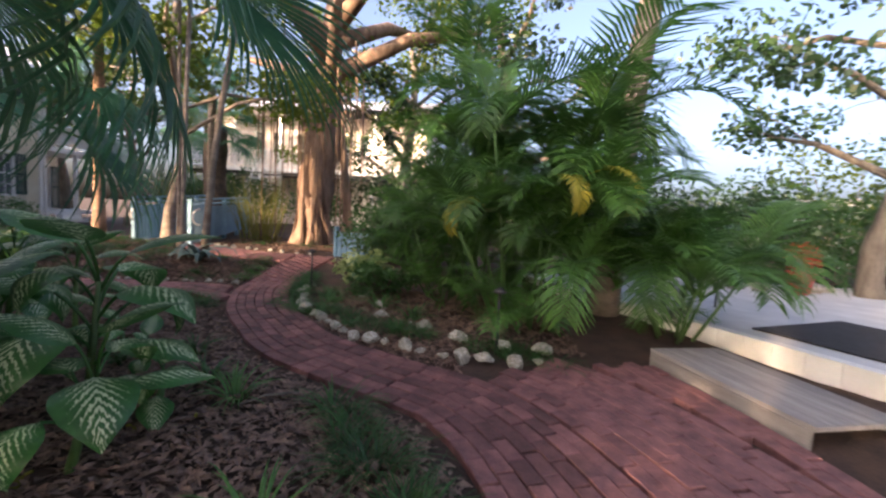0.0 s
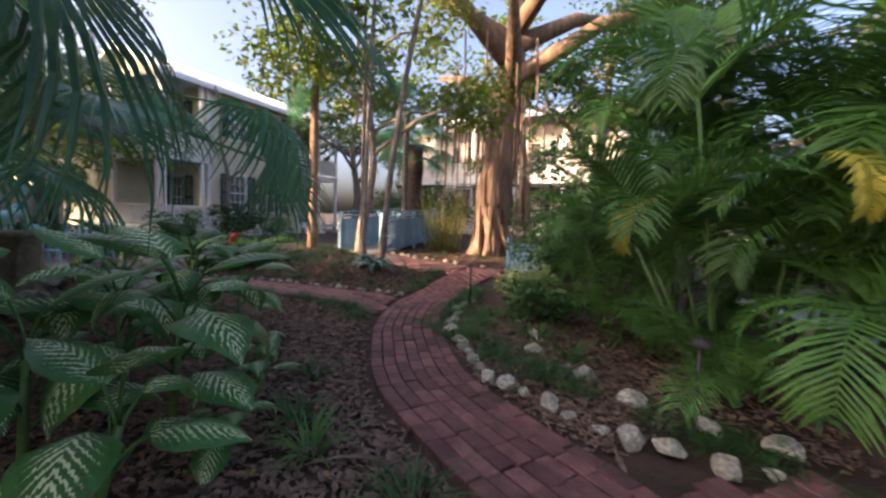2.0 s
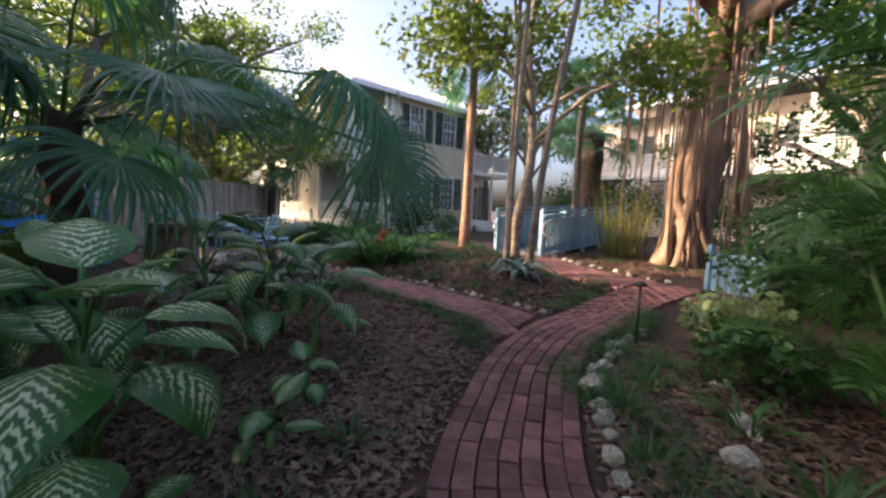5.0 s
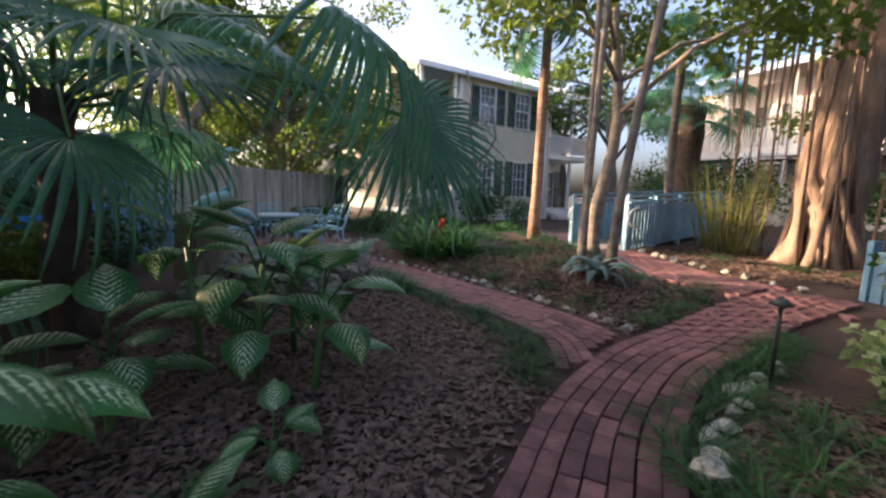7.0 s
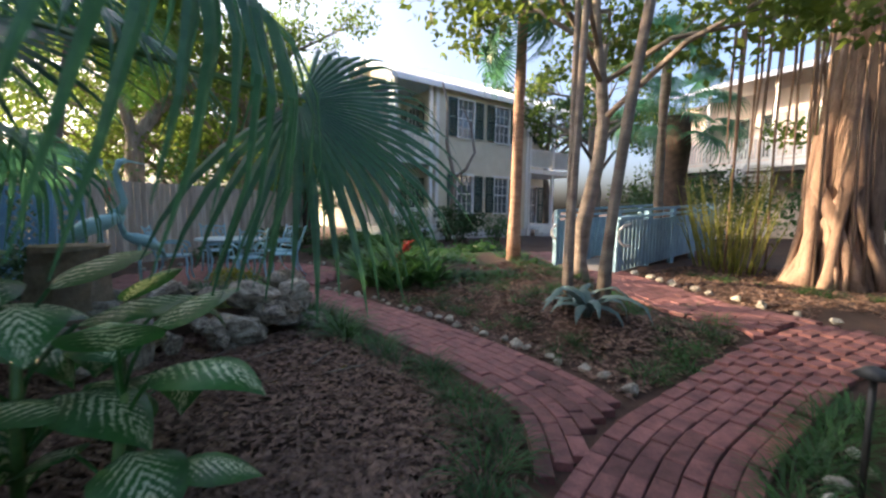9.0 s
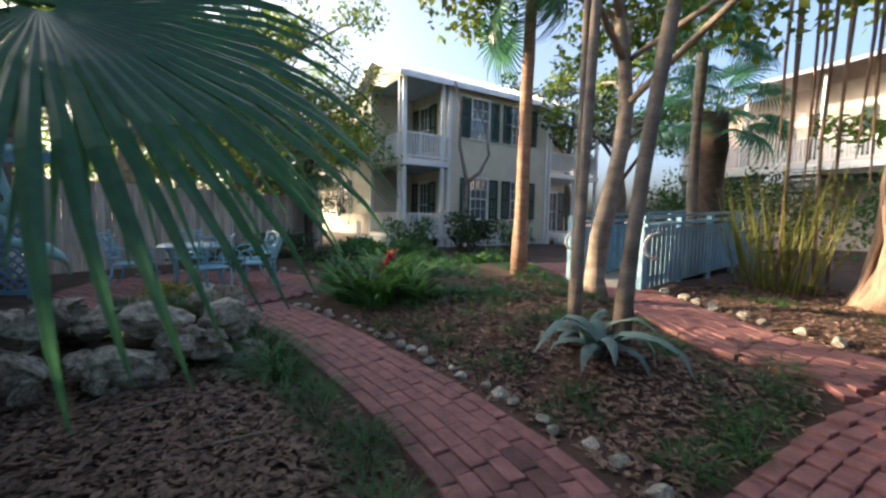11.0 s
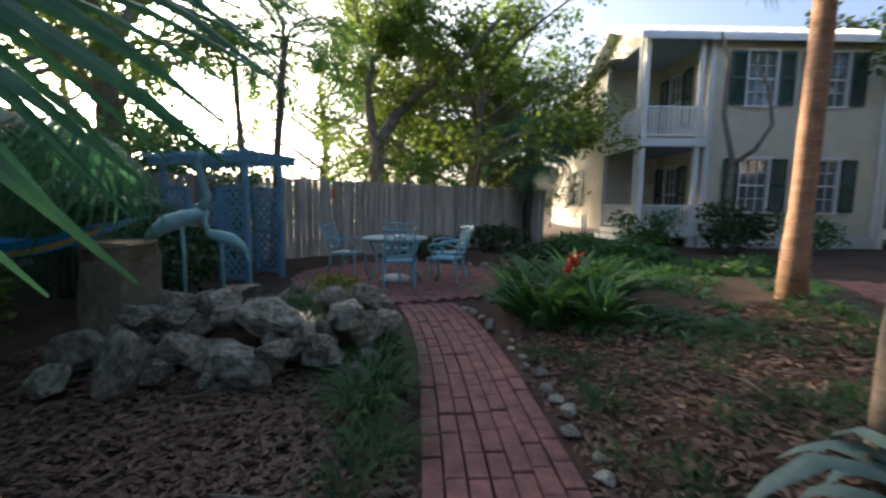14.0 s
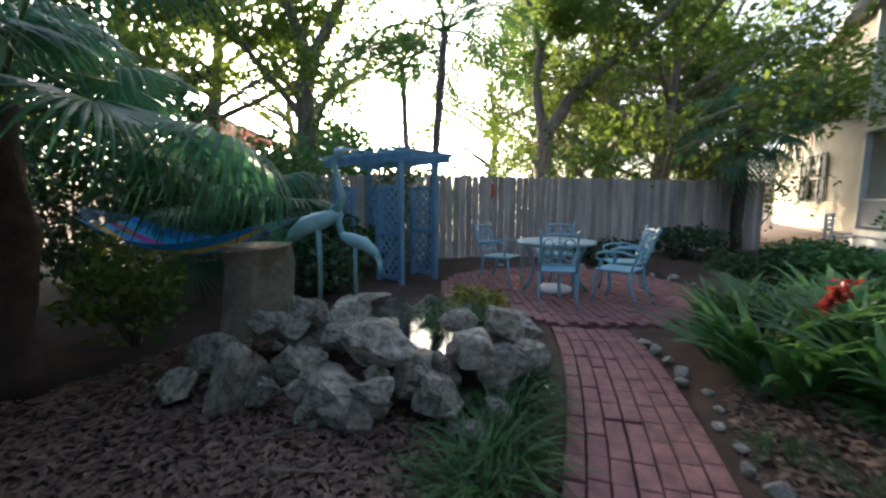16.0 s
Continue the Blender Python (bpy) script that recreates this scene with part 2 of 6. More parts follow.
# ---- mesh building ----
class Shape:
    """Collects points and faces of one mesh."""

    def __init__(self):
        self.v, self.f, self.uv = [], [], []

    def add(self, pts, faces, uvs=None):
        k = len(self.v)
        self.v.extend(tuple(p) for p in pts)
        self.f.extend(tuple(i + k for i in q) for q in faces)
        self.uv.extend(uvs if uvs else [(0, 0)] * len(pts))
        return self

    def box(self, x0, y0, z0, x1, y1, z1, m=None):
        pts = [Vector(p) for p in ((x0, y0, z0), (x1, y0, z0), (x1, y1, z0), (x0, y1, z0), (x0, y0, z1), (x1, y0, z1), (x1, y1, z1), (x0, y1, z1))]
        if m:
            pts = [m @ p for p in pts]
        return self.add(pts, [(0, 3, 2, 1), (4, 5, 6, 7), (0, 1, 5, 4), (1, 2, 6, 5), (2, 3, 7, 6), (3, 0, 4, 7)])

    def bar(self, a, b, w, h=None):
        """A square bar from a to b."""
        a, b = Vector(a), Vector(b)
        d = b - a
        m = Matrix.Translation(a) @ d.to_track_quat("X", "Z").to_matrix().to_4x4()
        h = h or w
        return self.box(0, -w / 2, -h / 2, d.length, w / 2, h / 2, m)

    def tube(self, pts, radii, n=8, cap=True, bumpy=0.0):
        pts = [Vector(p) for p in pts]
        rings, faces, up = [], [], Vector((0.31, 0.17, 0.93)).normalized()
        for i, p in enumerate(pts):
            d = (pts[min(i + 1, len(pts) - 1)] - pts[max(i - 1, 0)]).normalized()
            a = d.cross(up if abs(d.dot(up)) < 0.95 else Vector((1, 0, 0))).normalized()
            b = d.cross(a)
            r = radii[i] if hasattr(radii, "__len__") else radii
            for k in range(n):
                w = 2 * math.pi * k / n
                rr = r * (1 + bumpy * noise.noise(Vector((k * 1.7, p.z * 3 + i, p.x))))
                rings.append(p + (a * math.cos(w) + b * math.sin(w)) * rr)
        for i in range(len(pts) - 1):
            for k in range(n):
                faces.append((i * n + k, i * n + (k + 1) % n, (i + 1) * n + (k + 1) % n, (i + 1) * n + k))
        if cap:
            faces += [tuple(reversed(range(n))), tuple(range((len(pts) - 1) * n, len(pts) * n))]
        return self.add(rings, faces)

    def blade(self, pts, widths, side, fold=0.15, uv=False):
        """A folded leaf blade along pts; side: which way its width goes."""
        out, faces, uvs = [], [], []
        side = Vector(side).normalized()
        n = len(pts)
        for i, p in enumerate(pts):
            p = Vector(p)
            d = (Vector(pts[min(i + 1, n - 1)]) - Vector(pts[max(i - 1, 0)])).normalized()
            s = (side - d * side.dot(d)).normalized()
            up = s.cross(d)
            w = widths[i] / 2
            out += [p + s * w + up * fold * w, p, p - s * w + up * fold * w]
            uvs += [(i / (n - 1), 1), (i / (n - 1), 0), (i / (n - 1), -1)]
        for i in range(n - 1):
            a = i * 3
            faces += [(a, a + 1, a + 4, a + 3), (a + 1, a + 2, a + 5, a + 4)]
        return self.add(out, faces, uvs)

    def data(self, name, mat, smooth=False):
        me = bpy.data.meshes.new(name)
        me.from_pydata(self.v, [], self.f)
        if any(u != (0, 0) for u in self.uv):
            lay = me.uv_layers.new(name="UVMap")
            for lp in me.loops:
                lay.data[lp.index].uv = self.uv[lp.vertex_index]
        me.materials.append(mat)
        if smooth:
            me.shade_smooth()
        me.update()
        return me

    def ob(self, name, mat, parent=None, smooth=False, bevel=0.0):
        o = new(name, self.data(name, mat, smooth))
        o.parent = parent
        if bevel:
            b = o.modifiers.new("bevel", "BEVEL")
            b.width, b.segments, b.limit_method = bevel, 2, "ANGLE"
        return o


def part(name, me, parent, m=None):
    o = new(name, me)
    o.parent = parent
    if m is not None:
        o.matrix_basis = m
    return o


def base(name, x, y, z=0.0, rz=0.0, **tags):
    e = new(name)
    e.empty_display_size = 0.1
    e.matrix_basis = pose(x, y, z, 0, 0, rz)
    return tagged(e, **tags)


def smooth_line(pts, step=0.1):
    """Points at even steps along a Catmull-Rom curve through pts."""
    p = [Vector(q) for q in pts]
    p = [p[0] * 2 - p[1]] + p + [p[-1] * 2 - p[-2]]
    fine = []
    for i in range(1, len(p) - 2):
        for k in range(12):
            t = k / 12
            a, b, c, d = p[i - 1:i + 3]
            fine.append(0.5 * (2 * b + (c - a) * t + (2 * a - 5 * b + 4 * c - d) * t * t + (3 * b - a - 3 * c + d) * t ** 3))
    fine.append(p[-2])
    out, left = [fine[0]], step
    for a, b in zip(fine, fine[1:]):
        seg = (b - a).length
        while seg >= left and seg > 0:
            a = a + (b - a) * (left / seg)
            out.append(a)
            seg -= left
            left = step
        left -= seg
    return out


# ---- paths and ground ----
MAIN = [(0.8, -2.5), (0.76, -0.8), (0.72, 0.9), (0.6, 1.9), (0.2, 2.72), (-0.5, 3.2), (-1.25, 3.75), (-1.8, 4.45), (-2.25, 5.15), (-2.63, 6.1), (-2.76, 7.0), (-2.8, 7.8), (-2.75, 8.5), (-2.72, 9.25)]
WEST = [(-2.4, 5.4), (-3.3, 5.98), (-4.3, 6.02), (-5.4, 5.88), (-6.6, 5.66), (-7.7, 5.36), (-8.6, 4.98)]
NORTH = [(-2.55, 8.2), (-3.2, 8.85), (-4.15, 8.95), (-5.5, 9.65), (-7.5, 10.7), (-9.9, 11.7)]
PATIO, PATIO_R = (-10.15, 4.5), 1.95
LINES = [smooth_line([(x, y, 0) for x, y in q], 0.1) for q in (MAIN, WEST, NORTH)]


def beside(line, off, y1):
    """A line laid parallel, off metres to the right, up to y1."""
    out = []
    for a, b in zip(line, line[1:]):
        t = (b - a).normalized()
        p = a + Vector((t.y, -t.x, 0)) * off
        if p.y < y1:
            out.append(p)
    return out


LINES.append(beside(LINES[0], 0.86, 3.42))  # landing before the deck step
LINES.append(smooth_line([(1.72, 0.7, 0), (1.72, 1.9, 0), (1.64, 2.7, 0), (1.5, 3.4, 0), (1.42, 3.62, 0)], 0.1))
HALVES = (0.4, 0.4, 0.47, 0.49, 0.49)  # half widths of the paved lines


def path_gap(x, y):
    """Distance outwards from the edge of the brick paving (negative on it)."""
    best = min(math.sqrt(min((p.x - x) ** 2 + (p.y - y) ** 2 for p in line[::3])) - h for line, h in zip(LINES, HALVES))
    return min(best, math.hypot(x - PATIO[0], y - PATIO[1]) - PATIO_R)


def ease(t):
    t = max(0.0, min(1.0, t))
    return t * t * (3 - 2 * t)


def slope(x, y):
    """The garden rises gently towards the north."""
    return 0.2 * ease((y - 6.5) / 2.5) * ease((x + 13) / 4)


def ground_z(x, y):
    d = path_gap(x, y) if -14 < x < 4 and -3 < y < 15 else 3.0
    k = max(0.0, min(1.0, d / 0.5))
    mound = 0.17 * ease((d - 0.1) / 0.9) if -9 < x < -3 and 6.2 < y < 10 else 0.0
    return -0.03 + slope(x, y) + mound + k * (0.05 + 0.05 * noise.noise(Vector((x * 0.7, y * 0.7, 1))) + 0.02 * noise.noise(Vector((x * 3, y * 3, 5))))


def build_ground():
    xs = [-400, -150, -60, -35] + [-24 + 0.25 * i for i in range(117)] + [7, 10, 16, 30, 60, 150, 400]
    ys = [-400, -150, -60, -25, -10, -6] + [-4 + 0.25 * i for i in range(81)] + [18, 22, 30, 50, 100, 200, 400]
    s = Shape()
    n = len(ys)
    s.add([(x, y, ground_z(x, y)) for x in xs for y in ys],
          [(i * n + j, (i + 1) * n + j, (i + 1) * n + j + 1, i * n + j + 1) for i in range(len(xs) - 1) for j in range(n - 1)])
    g = s.ob("ground", M_SOIL, smooth=True)
    tagged(g, "dark brown mulch and soil of the garden beds", "ground", kind="structure")


build_ground()


# ---- vegetation makers ----
def fan_leaf(seed, radius=0.9, droop=0.55, count=38, spread=290):
    """A palmate leaf: hub at the origin, pointing along +x, its face to +z."""
    r = random.Random(seed)
    s = Shape()
    da = radians(spread) / count
    for i in range(count):
        a = -radians(spread) / 2 + da * (i + 0.5)
        ln = radius * (0.72 + 0.28 * math.cos(a * 0.55)) * r.uniform(0.92, 1.05)
        st, wd = [], []
        dr = droop * r.uniform(0.8, 1.25)
        ca, sa = math.cos(a), math.sin(a)
        for k, q in enumerate((0.03, 0.25, 0.48, 0.66, 0.84, 1.0)):
            fall = dr * max(0, q - 0.25) ** 2 * 1.3
            z = -fall * ln + 0.1 * q * abs(sa) * radius
            w = (2 * q * ln * math.tan(da / 2) if q < 0.4 else 2 * 0.42 * ln * math.tan(da / 2) * max(0.0, (1 - q) / 0.58) ** 0.7) * 1.02
            rr = q * ln * (1 - min(0.5, 0.38 * fall))
            st.append((rr * ca, rr * sa, z))
            wd.append(max(w, 0.004))
        s.blade(st, wd, (-sa, ca, 0), 0.45)
    return s.data("fan_leaf", M_FAN)


FANS = [fan_leaf(i, 1.0, 0.35 + 0.3 * (i % 4)) for i in range(6)]


BIG_FANS = [fan_leaf(20 + i, 1.0, (0.42, 0.3, 0.95)[i], 36, (200, 170, 210)[i]) for i in range(3)]


def fan_palm(x, y, height, trunk_r, fronds, extra, size=0.9, seed=0, label="", lean=(0, 0), low=-0.3, high=1.2, rough_trunk=True, petiole=1.1):
    """fronds: (hub point, blade direction, radius); extra: how many more round the crown."""
    r = random.Random(seed)
    e = base("fan_palm", x, y, ground_z(x, y) if abs(x) < 20 else 0, label=label or "fan palm with drooping green pleated leaves", category="palm")
    top = Vector((lean[0], lean[1], height))
    s = Shape()
    n = 9
    s.tube([top * (k / n) + Vector((0.03 * math.sin(k), 0.03 * math.cos(k * 1.3), 0)) for k in range(n + 1)],
           [trunk_r * (1.25 if k == 0 else 1 + 0.1 * (k % 2)) for k in range(n + 1)], 10, bumpy=0.3)
    s.ob("trunk", M_FIBRE if rough_trunk else M_PTRUNK, e, smooth=True)
    loc = e.matrix_basis.translation
    todo = [(Vector(f[0]) - loc, Vector(f[1]), f[2], f[3] if len(f) > 3 else 0.0) for f in fronds]
    for k in range(extra):
        a = k * 2.4 + r.uniform(-0.3, 0.3)
        el = low + (high - low) * ((k + 0.5) / extra)
        d = Vector((math.cos(a) * math.cos(el), math.sin(a) * math.cos(el), math.sin(el)))
        hub = top + d * petiole * size * r.uniform(0.8, 1.2) + Vector((0, 0, -0.12))
        bd = Vector((d.x, d.y, d.z * 0.6 - 0.35))
        todo.append((hub, bd, size * r.uniform(0.85, 1.1), r.uniform(-0.35, 0.35)))
    pet = Shape()
    for k, (hub, d, q, roll) in enumerate(todo):
        mid = (top + hub) / 2 + Vector((0, 0, 0.12 * (hub - top).length))
        pet.tube([top - Vector((0, 0, 0.1)), mid, hub], [0.02, 0.014, 0.009], 5)
        d = d.normalized()
        side = Vector((-d.y, d.x, 0))
        side = side.normalized() if side.length > 0.1 else Vector((0, 1, 0))
        m = Matrix((d, side, d.cross(side))).transposed().to_4x4()
        m = Matrix.Translation(hub) @ m @ Matrix.Rotation(roll, 4, "X") @ Matrix.Scale(q, 4)
        part("frond", BIG_FANS[k % 3] if k < len(fronds) else FANS[(k + seed) % 6], e, m)
    pet.ob("petiole", M_STEM, e, smooth=True)
    return e


def feather_leaf(seed, length=1.6, arch=0.9, count=30, leaflet=0.42, mat=None, width=0.03, hang=0.5):
    """A pinnate frond from the origin, rising along +x and +z and arching over."""
    r = random.Random(seed)
    s = Shape()
    pts = []
    ang, p = 1.15, Vector((0, 0, 0))
    for k in range(15):
        pts.append(p.copy())
        p = p + Vector((math.cos(ang), 0, math.sin(ang))) * length / 14
        ang -= arch * 0.16 * (0.4 + k / 14)
    s.tube(pts, [0.012 * (1 - 0.85 * k / 14) for k in range(15)], 4)
    for k in range(count):
        f = 0.2 + 0.8 * k / count
        i = min(int(f * 14), 13)
        o = pts[i].lerp(pts[i + 1], f * 14 - i)
        d = (pts[i + 1] - pts[i]).normalized()
        up = Vector((0, 1, 0)).cross(d) * -1
        ll = leaflet * math.sin(min(1.0, 0.25 + (1 - f) * 1.6) * 1.57) * r.uniform(0.85, 1.1)
        for sg in (-1, 1):
            out = (d * 0.75 + Vector((0, sg, 0)) * 0.8 + up * 0.25).normalized()
            a = o
            b = o + out * ll * 0.5
            c = b + (out - Vector((0, 0, hang * r.uniform(0.6, 1.3)))).normalized() * ll * 0.5
            s.blade([a, b, c], [width * 0.5, width, 0.003], d, 0.3)
    return s.data("feather_frond", mat or M_PINN)


FEATH = [feather_leaf(10 + i, 1.0, 0.7 + 0.25 * i, 28, 0.36, None, 0.018) for i in range(4)]
FEATH_Y = feather_leaf(30, 1.0, 1.6, 28, 0.26, M_YELL, 0.028, 0.9)


def feather_clump(x, y, stems, size, seed, label, spread=0.5, yellow=(), name="feather_palm", tall=1.2, stem_mat=None):
    r = random.Random(seed)
    e = base(name, x, y, ground_z(x, y) if -20 < x < 6 else 0, label=label, category="palm")
    st = Shape()
    for k in range(stems):
        a = k * 2.4 + r.uniform(-0.4, 0.4)
        q = spread * math.sqrt((k + 0.5) / stems)
        foot = Vector((math.cos(a) * q * 0.5, math.sin(a) * q * 0.5, 0))
        top = Vector((math.cos(a) * q * 1.3, math.sin(a) * q * 1.3, tall * r.uniform(0.03, 1.0)))
        st.tube([foot, foot.lerp(top, 0.5), top], [0.02, 0.017, 0.013], 6)
        for j in range(6):
            b = a + (j - 2) * 1.1 + r.uniform(-0.4, 0.4)
            sc = size * r.uniform(0.7, 1.15) * (0.6 + 0.4 * top.z / tall)
            m = Matrix.Translation(top) @ Matrix.Rotation(b, 4, "Z") @ Matrix.Rotation(r.uniform(-0.25, 0.5), 4, "Y") @ Matrix.Scale(sc, 4)
            part("frond", FEATH[(k + j) % 4], e, m)
    for px, py, pz, az, sc in yellow:
        part("frond", FEATH_Y, e, Matrix.Translation((px - x, py - y, pz)) @ Matrix.Rotation(az, 4, "Z") @ Matrix.Rotation(0.7, 4, "Y") @ Matrix.Scale(sc, 4))
    st.ob("stem", stem_mat or M_STEM, e, smooth=True)
    return e


def tall_palm(x, y, height, rad, lean, seed, label, crown=12, size=1.7, mat=None, fan=False, smooth_bark=True):
    r = random.Random(seed)
    e = base("tall_palm", x, y, ground_z(x, y) - 0.03, label=label, category="palm")
    s = Shape()
    n = 16
    pts = [Vector((lean[0] * (k / n) ** 1.5, lean[1] * (k / n) ** 1.5, height * k / n)) for k in range(n + 1)]
    s.tube(pts, [rad * (1.35 - 0.35 * min(1, k / 2)) * (1 - 0.25 * k / n) * (1 + 0.05 * (k % 2)) for k in range(n + 1)], 10, bumpy=0.15)
    s.ob("trunk", mat or M_PTRUNK, e, smooth=True)
    for k in range(crown):
        a = k * 2.4
        if fan:
            el = r.uniform(-0.9, 0.9)
            d = Vector((math.cos(a) * math.cos(el), math.sin(a) * math.cos(el), math.sin(el)))
            side = Vector((-d.y, d.x, 0)).normalized()
            m = Matrix((d, side, d.cross(side))).transposed().to_4x4()
            part("frond", FANS[k % 6], e, Matrix.Translation(pts[-1] + d * 0.5) @ m @ Matrix.Scale(size, 4))
        else:
            m = Matrix.Translation(pts[-1]) @ Matrix.Rotation(a, 4, "Z") @ Matrix.Rotation(r.uniform(-0.2, 0.9), 4, "Y") @ Matrix.Scale(size * r.uniform(0.85, 1.15), 4)
            part("frond", FEATH[k % 4], e, m)
    return e


def leaf_cloud(s, r, centre, radii, count, size):
    for _ in range(count):
        while True:
            q = Vector((r.uniform(-1, 1), r.uniform(-1, 1), r.uniform(-1, 1)))
            if 0.15 < q.length < 1:
                break
        p = Vector(centre) + Vector((q.x * radii[0], q.y * radii[1], q.z * radii[2]))
        d = Vector((r.gauss(0, 1), r.gauss(0, 1), r.gauss(-0.4, 0.7))).normalized()
        t = d.cross(Vector((r.gauss(0, 1), r.gauss(0, 1), r.gauss(0, 1)))).normalized()
        ln = size * r.uniform(0.7, 1.3)
        w = ln * 0.3
        s.add([p, p + d * ln * 0.45 + t * w, p + d * ln, p + d * ln * 0.45 - t * w], [(0, 1, 2, 3)])


def broad_tree(x, y, height, rad, limbs, seed, label, leaf=None, size=0.14, leaves=260, bark=None, spread=2.5, crown_from=0.45, name="tree", forks=5, lean=(0, 0), clump=0.75):
    r = random.Random(seed)
    e = base(name, x, y, -0.04, label=label, category="tree")
    wood, fol = Shape(), Shape()
    n = 10
    trunk = [Vector((lean[0] * k / n + 0.12 * math.sin(k * 0.9 + seed), lean[1] * k / n + 0.12 * math.cos(k * 0.7 + seed * 2), height * 0.8 * k / n)) for k in range(n + 1)]
    wood.tube(trunk, [rad * (1.4 if k == 0 else 1 - 0.65 * k / n) for k in range(n + 1)], 10, bumpy=0.3)
    for k in range(limbs):
        f = crown_from + (1 - crown_from) * (k + 0.3) / limbs
        o = trunk[min(int(f * n), n)]
        a = k * 2.4 + r.uniform(-0.5, 0.5)
        up = r.uniform(0.25, 0.9)
        ln = spread * r.uniform(0.7, 1.2) * (1.15 - 0.5 * f)
        end = o + Vector((math.cos(a) * ln, math.sin(a) * ln, up * ln * 0.8))
        mid = o.lerp(end, 0.5) + Vector((r.uniform(-0.2, 0.2), r.uniform(-0.2, 0.2), 0.25))
        wood.tube([o, mid, end], [rad * 0.45 * (1.1 - 0.6 * f), rad * 0.28, rad * 0.08], 6)
        for j in range(forks):
            b = a + r.uniform(-1.1, 1.1)
            o2 = mid.lerp(end, r.random())
            e2 = o2 + Vector((math.cos(b), math.sin(b), r.uniform(-0.2, 0.8))) * ln * r.uniform(0.3, 0.55)
            wood.tube([o2, o2.lerp(e2, 0.5) + Vector((0, 0, 0.08)), e2], [rad * 0.09, rad * 0.06, rad * 0.03], 4)
            cs = clump * r.uniform(0.6, 1.2)
            leaf_cloud(fol, r, e2, (cs, cs, cs * 0.6), leaves // forks, size)
    wood.ob("limbs", bark or M_BARK, e, smooth=True)
    o = fol.ob("foliage", leaf or M_LEAF, e)
    tagged(o, kind="stuff")
    return e


def bush(x, y, z, rx, ry, rz, count, size, mat, seed, label, name="bush", category="bush"):
    r = random.Random(seed)
    e = base(name, x, y, z, label=label, category=category)
    wood, fol = Shape(), Shape()
    for k in range(9):
        a = k * 2.4
        q = r.uniform(0.3, 0.9)
        end = Vector((math.cos(a) * rx * q, math.sin(a) * ry * q, rz * r.uniform(0.7, 1.8)))
        wood.tube([(0, 0, -0.05), end * 0.5 + Vector((0, 0, 0.1)), end], [0.025, 0.018, 0.006], 5)
        leaf_cloud(fol, r, end, (rx * 0.5, ry * 0.5, rz * 0.45), count // 12, size)
    leaf_cloud(fol, r, (0, 0, rz * 0.9), (rx, ry, rz * 0.9), count // 4, size)
    wood.ob("branches", M_BARK, e, smooth=True)
    tagged(fol.ob("foliage", mat, e), kind="stuff")
    return e


def strap_mesh(seed, count, length, width, mat, spread=0.16, flop=1.0, upright=0.9):
    r = random.Random(seed)
    s = Shape()
    for k in range(count):
        a = r.uniform(0, 6.283)
        q = spread * math.sqrt(r.random())
        o = Vector((math.cos(a + 0.5) * q, math.sin(a + 0.5) * q, 0))
        ln = length * r.uniform(0.6, 1.1)
        h = Vector((math.cos(a), math.sin(a), 0))
        tilt = r.uniform(0.1, 0.6)
        pts = [o]
        ang = upright * 1.5 - tilt
        for j in range(5):
            pts.append(pts[-1] + (h * math.cos(ang) + Vector((0, 0, math.sin(ang)))) * ln / 5)
            ang -= flop * r.uniform(0.2, 0.5)
        s.blade(pts, [width * 0.8, width, width, width * 0.85, width * 0.5, 0.002], (-h.y, h.x, 0), 0.3)
    return s.data("strap_clump", mat)


GRASS = [strap_mesh(50 + i, 46, 0.34, 0.009, M_GRASS, 0.1, 0.9) for i in range(4)]


def strap_clump(x, y, me, name, label, category, scale=1.0, rz=0.0, group="", z=None):
    o = new(name, me)
    o.matrix_basis = Matrix.Translation((x, y, (ground_z(x, y) if z is None else z) - 0.005)) @ Matrix.Rotation(rz, 4, "Z") @ Matrix.Scale(scale, 4)
    return tagged(o, label, category, group)


def broad_leaf(seed, mat, length=0.5, width=0.2, droop=0.8, stalk=0.25):
    """Stalk and blade from the origin out along +x, rising then arching down."""
    r = random.Random(seed)
    s = Shape()
    ang, p, pts = 1.0, Vector((0, 0, 0)), []
    for k in range(5):
        pts.append(p.copy())
        p = p + Vector((math.cos(ang), 0, math.sin(ang))) * stalk / 4
        ang -= 0.12
    s.tube(pts, 0.008, 5)
    p, bl = pts[-1].copy(), []
    for k in range(10):
        bl.append(p.copy())
        p = p + Vector((math.cos(ang), 0, math.sin(ang))) * length / 9
        ang -= droop * 0.2
    shape = (0.12, 0.62, 0.9, 1.0, 1.0, 0.92, 0.78, 0.55, 0.28, 0.01)
    s.blade(bl, [width * w * r.uniform(0.97, 1.03) for w in shape], (0, 1, 0), 0.25, True)
    return s.data("broad_leaf", mat, True)


DIEF = [broad_leaf(70 + i, M_DIEF, 0.42, 0.275, 0.55 + 0.35 * i, 0.24) for i in range(4)]


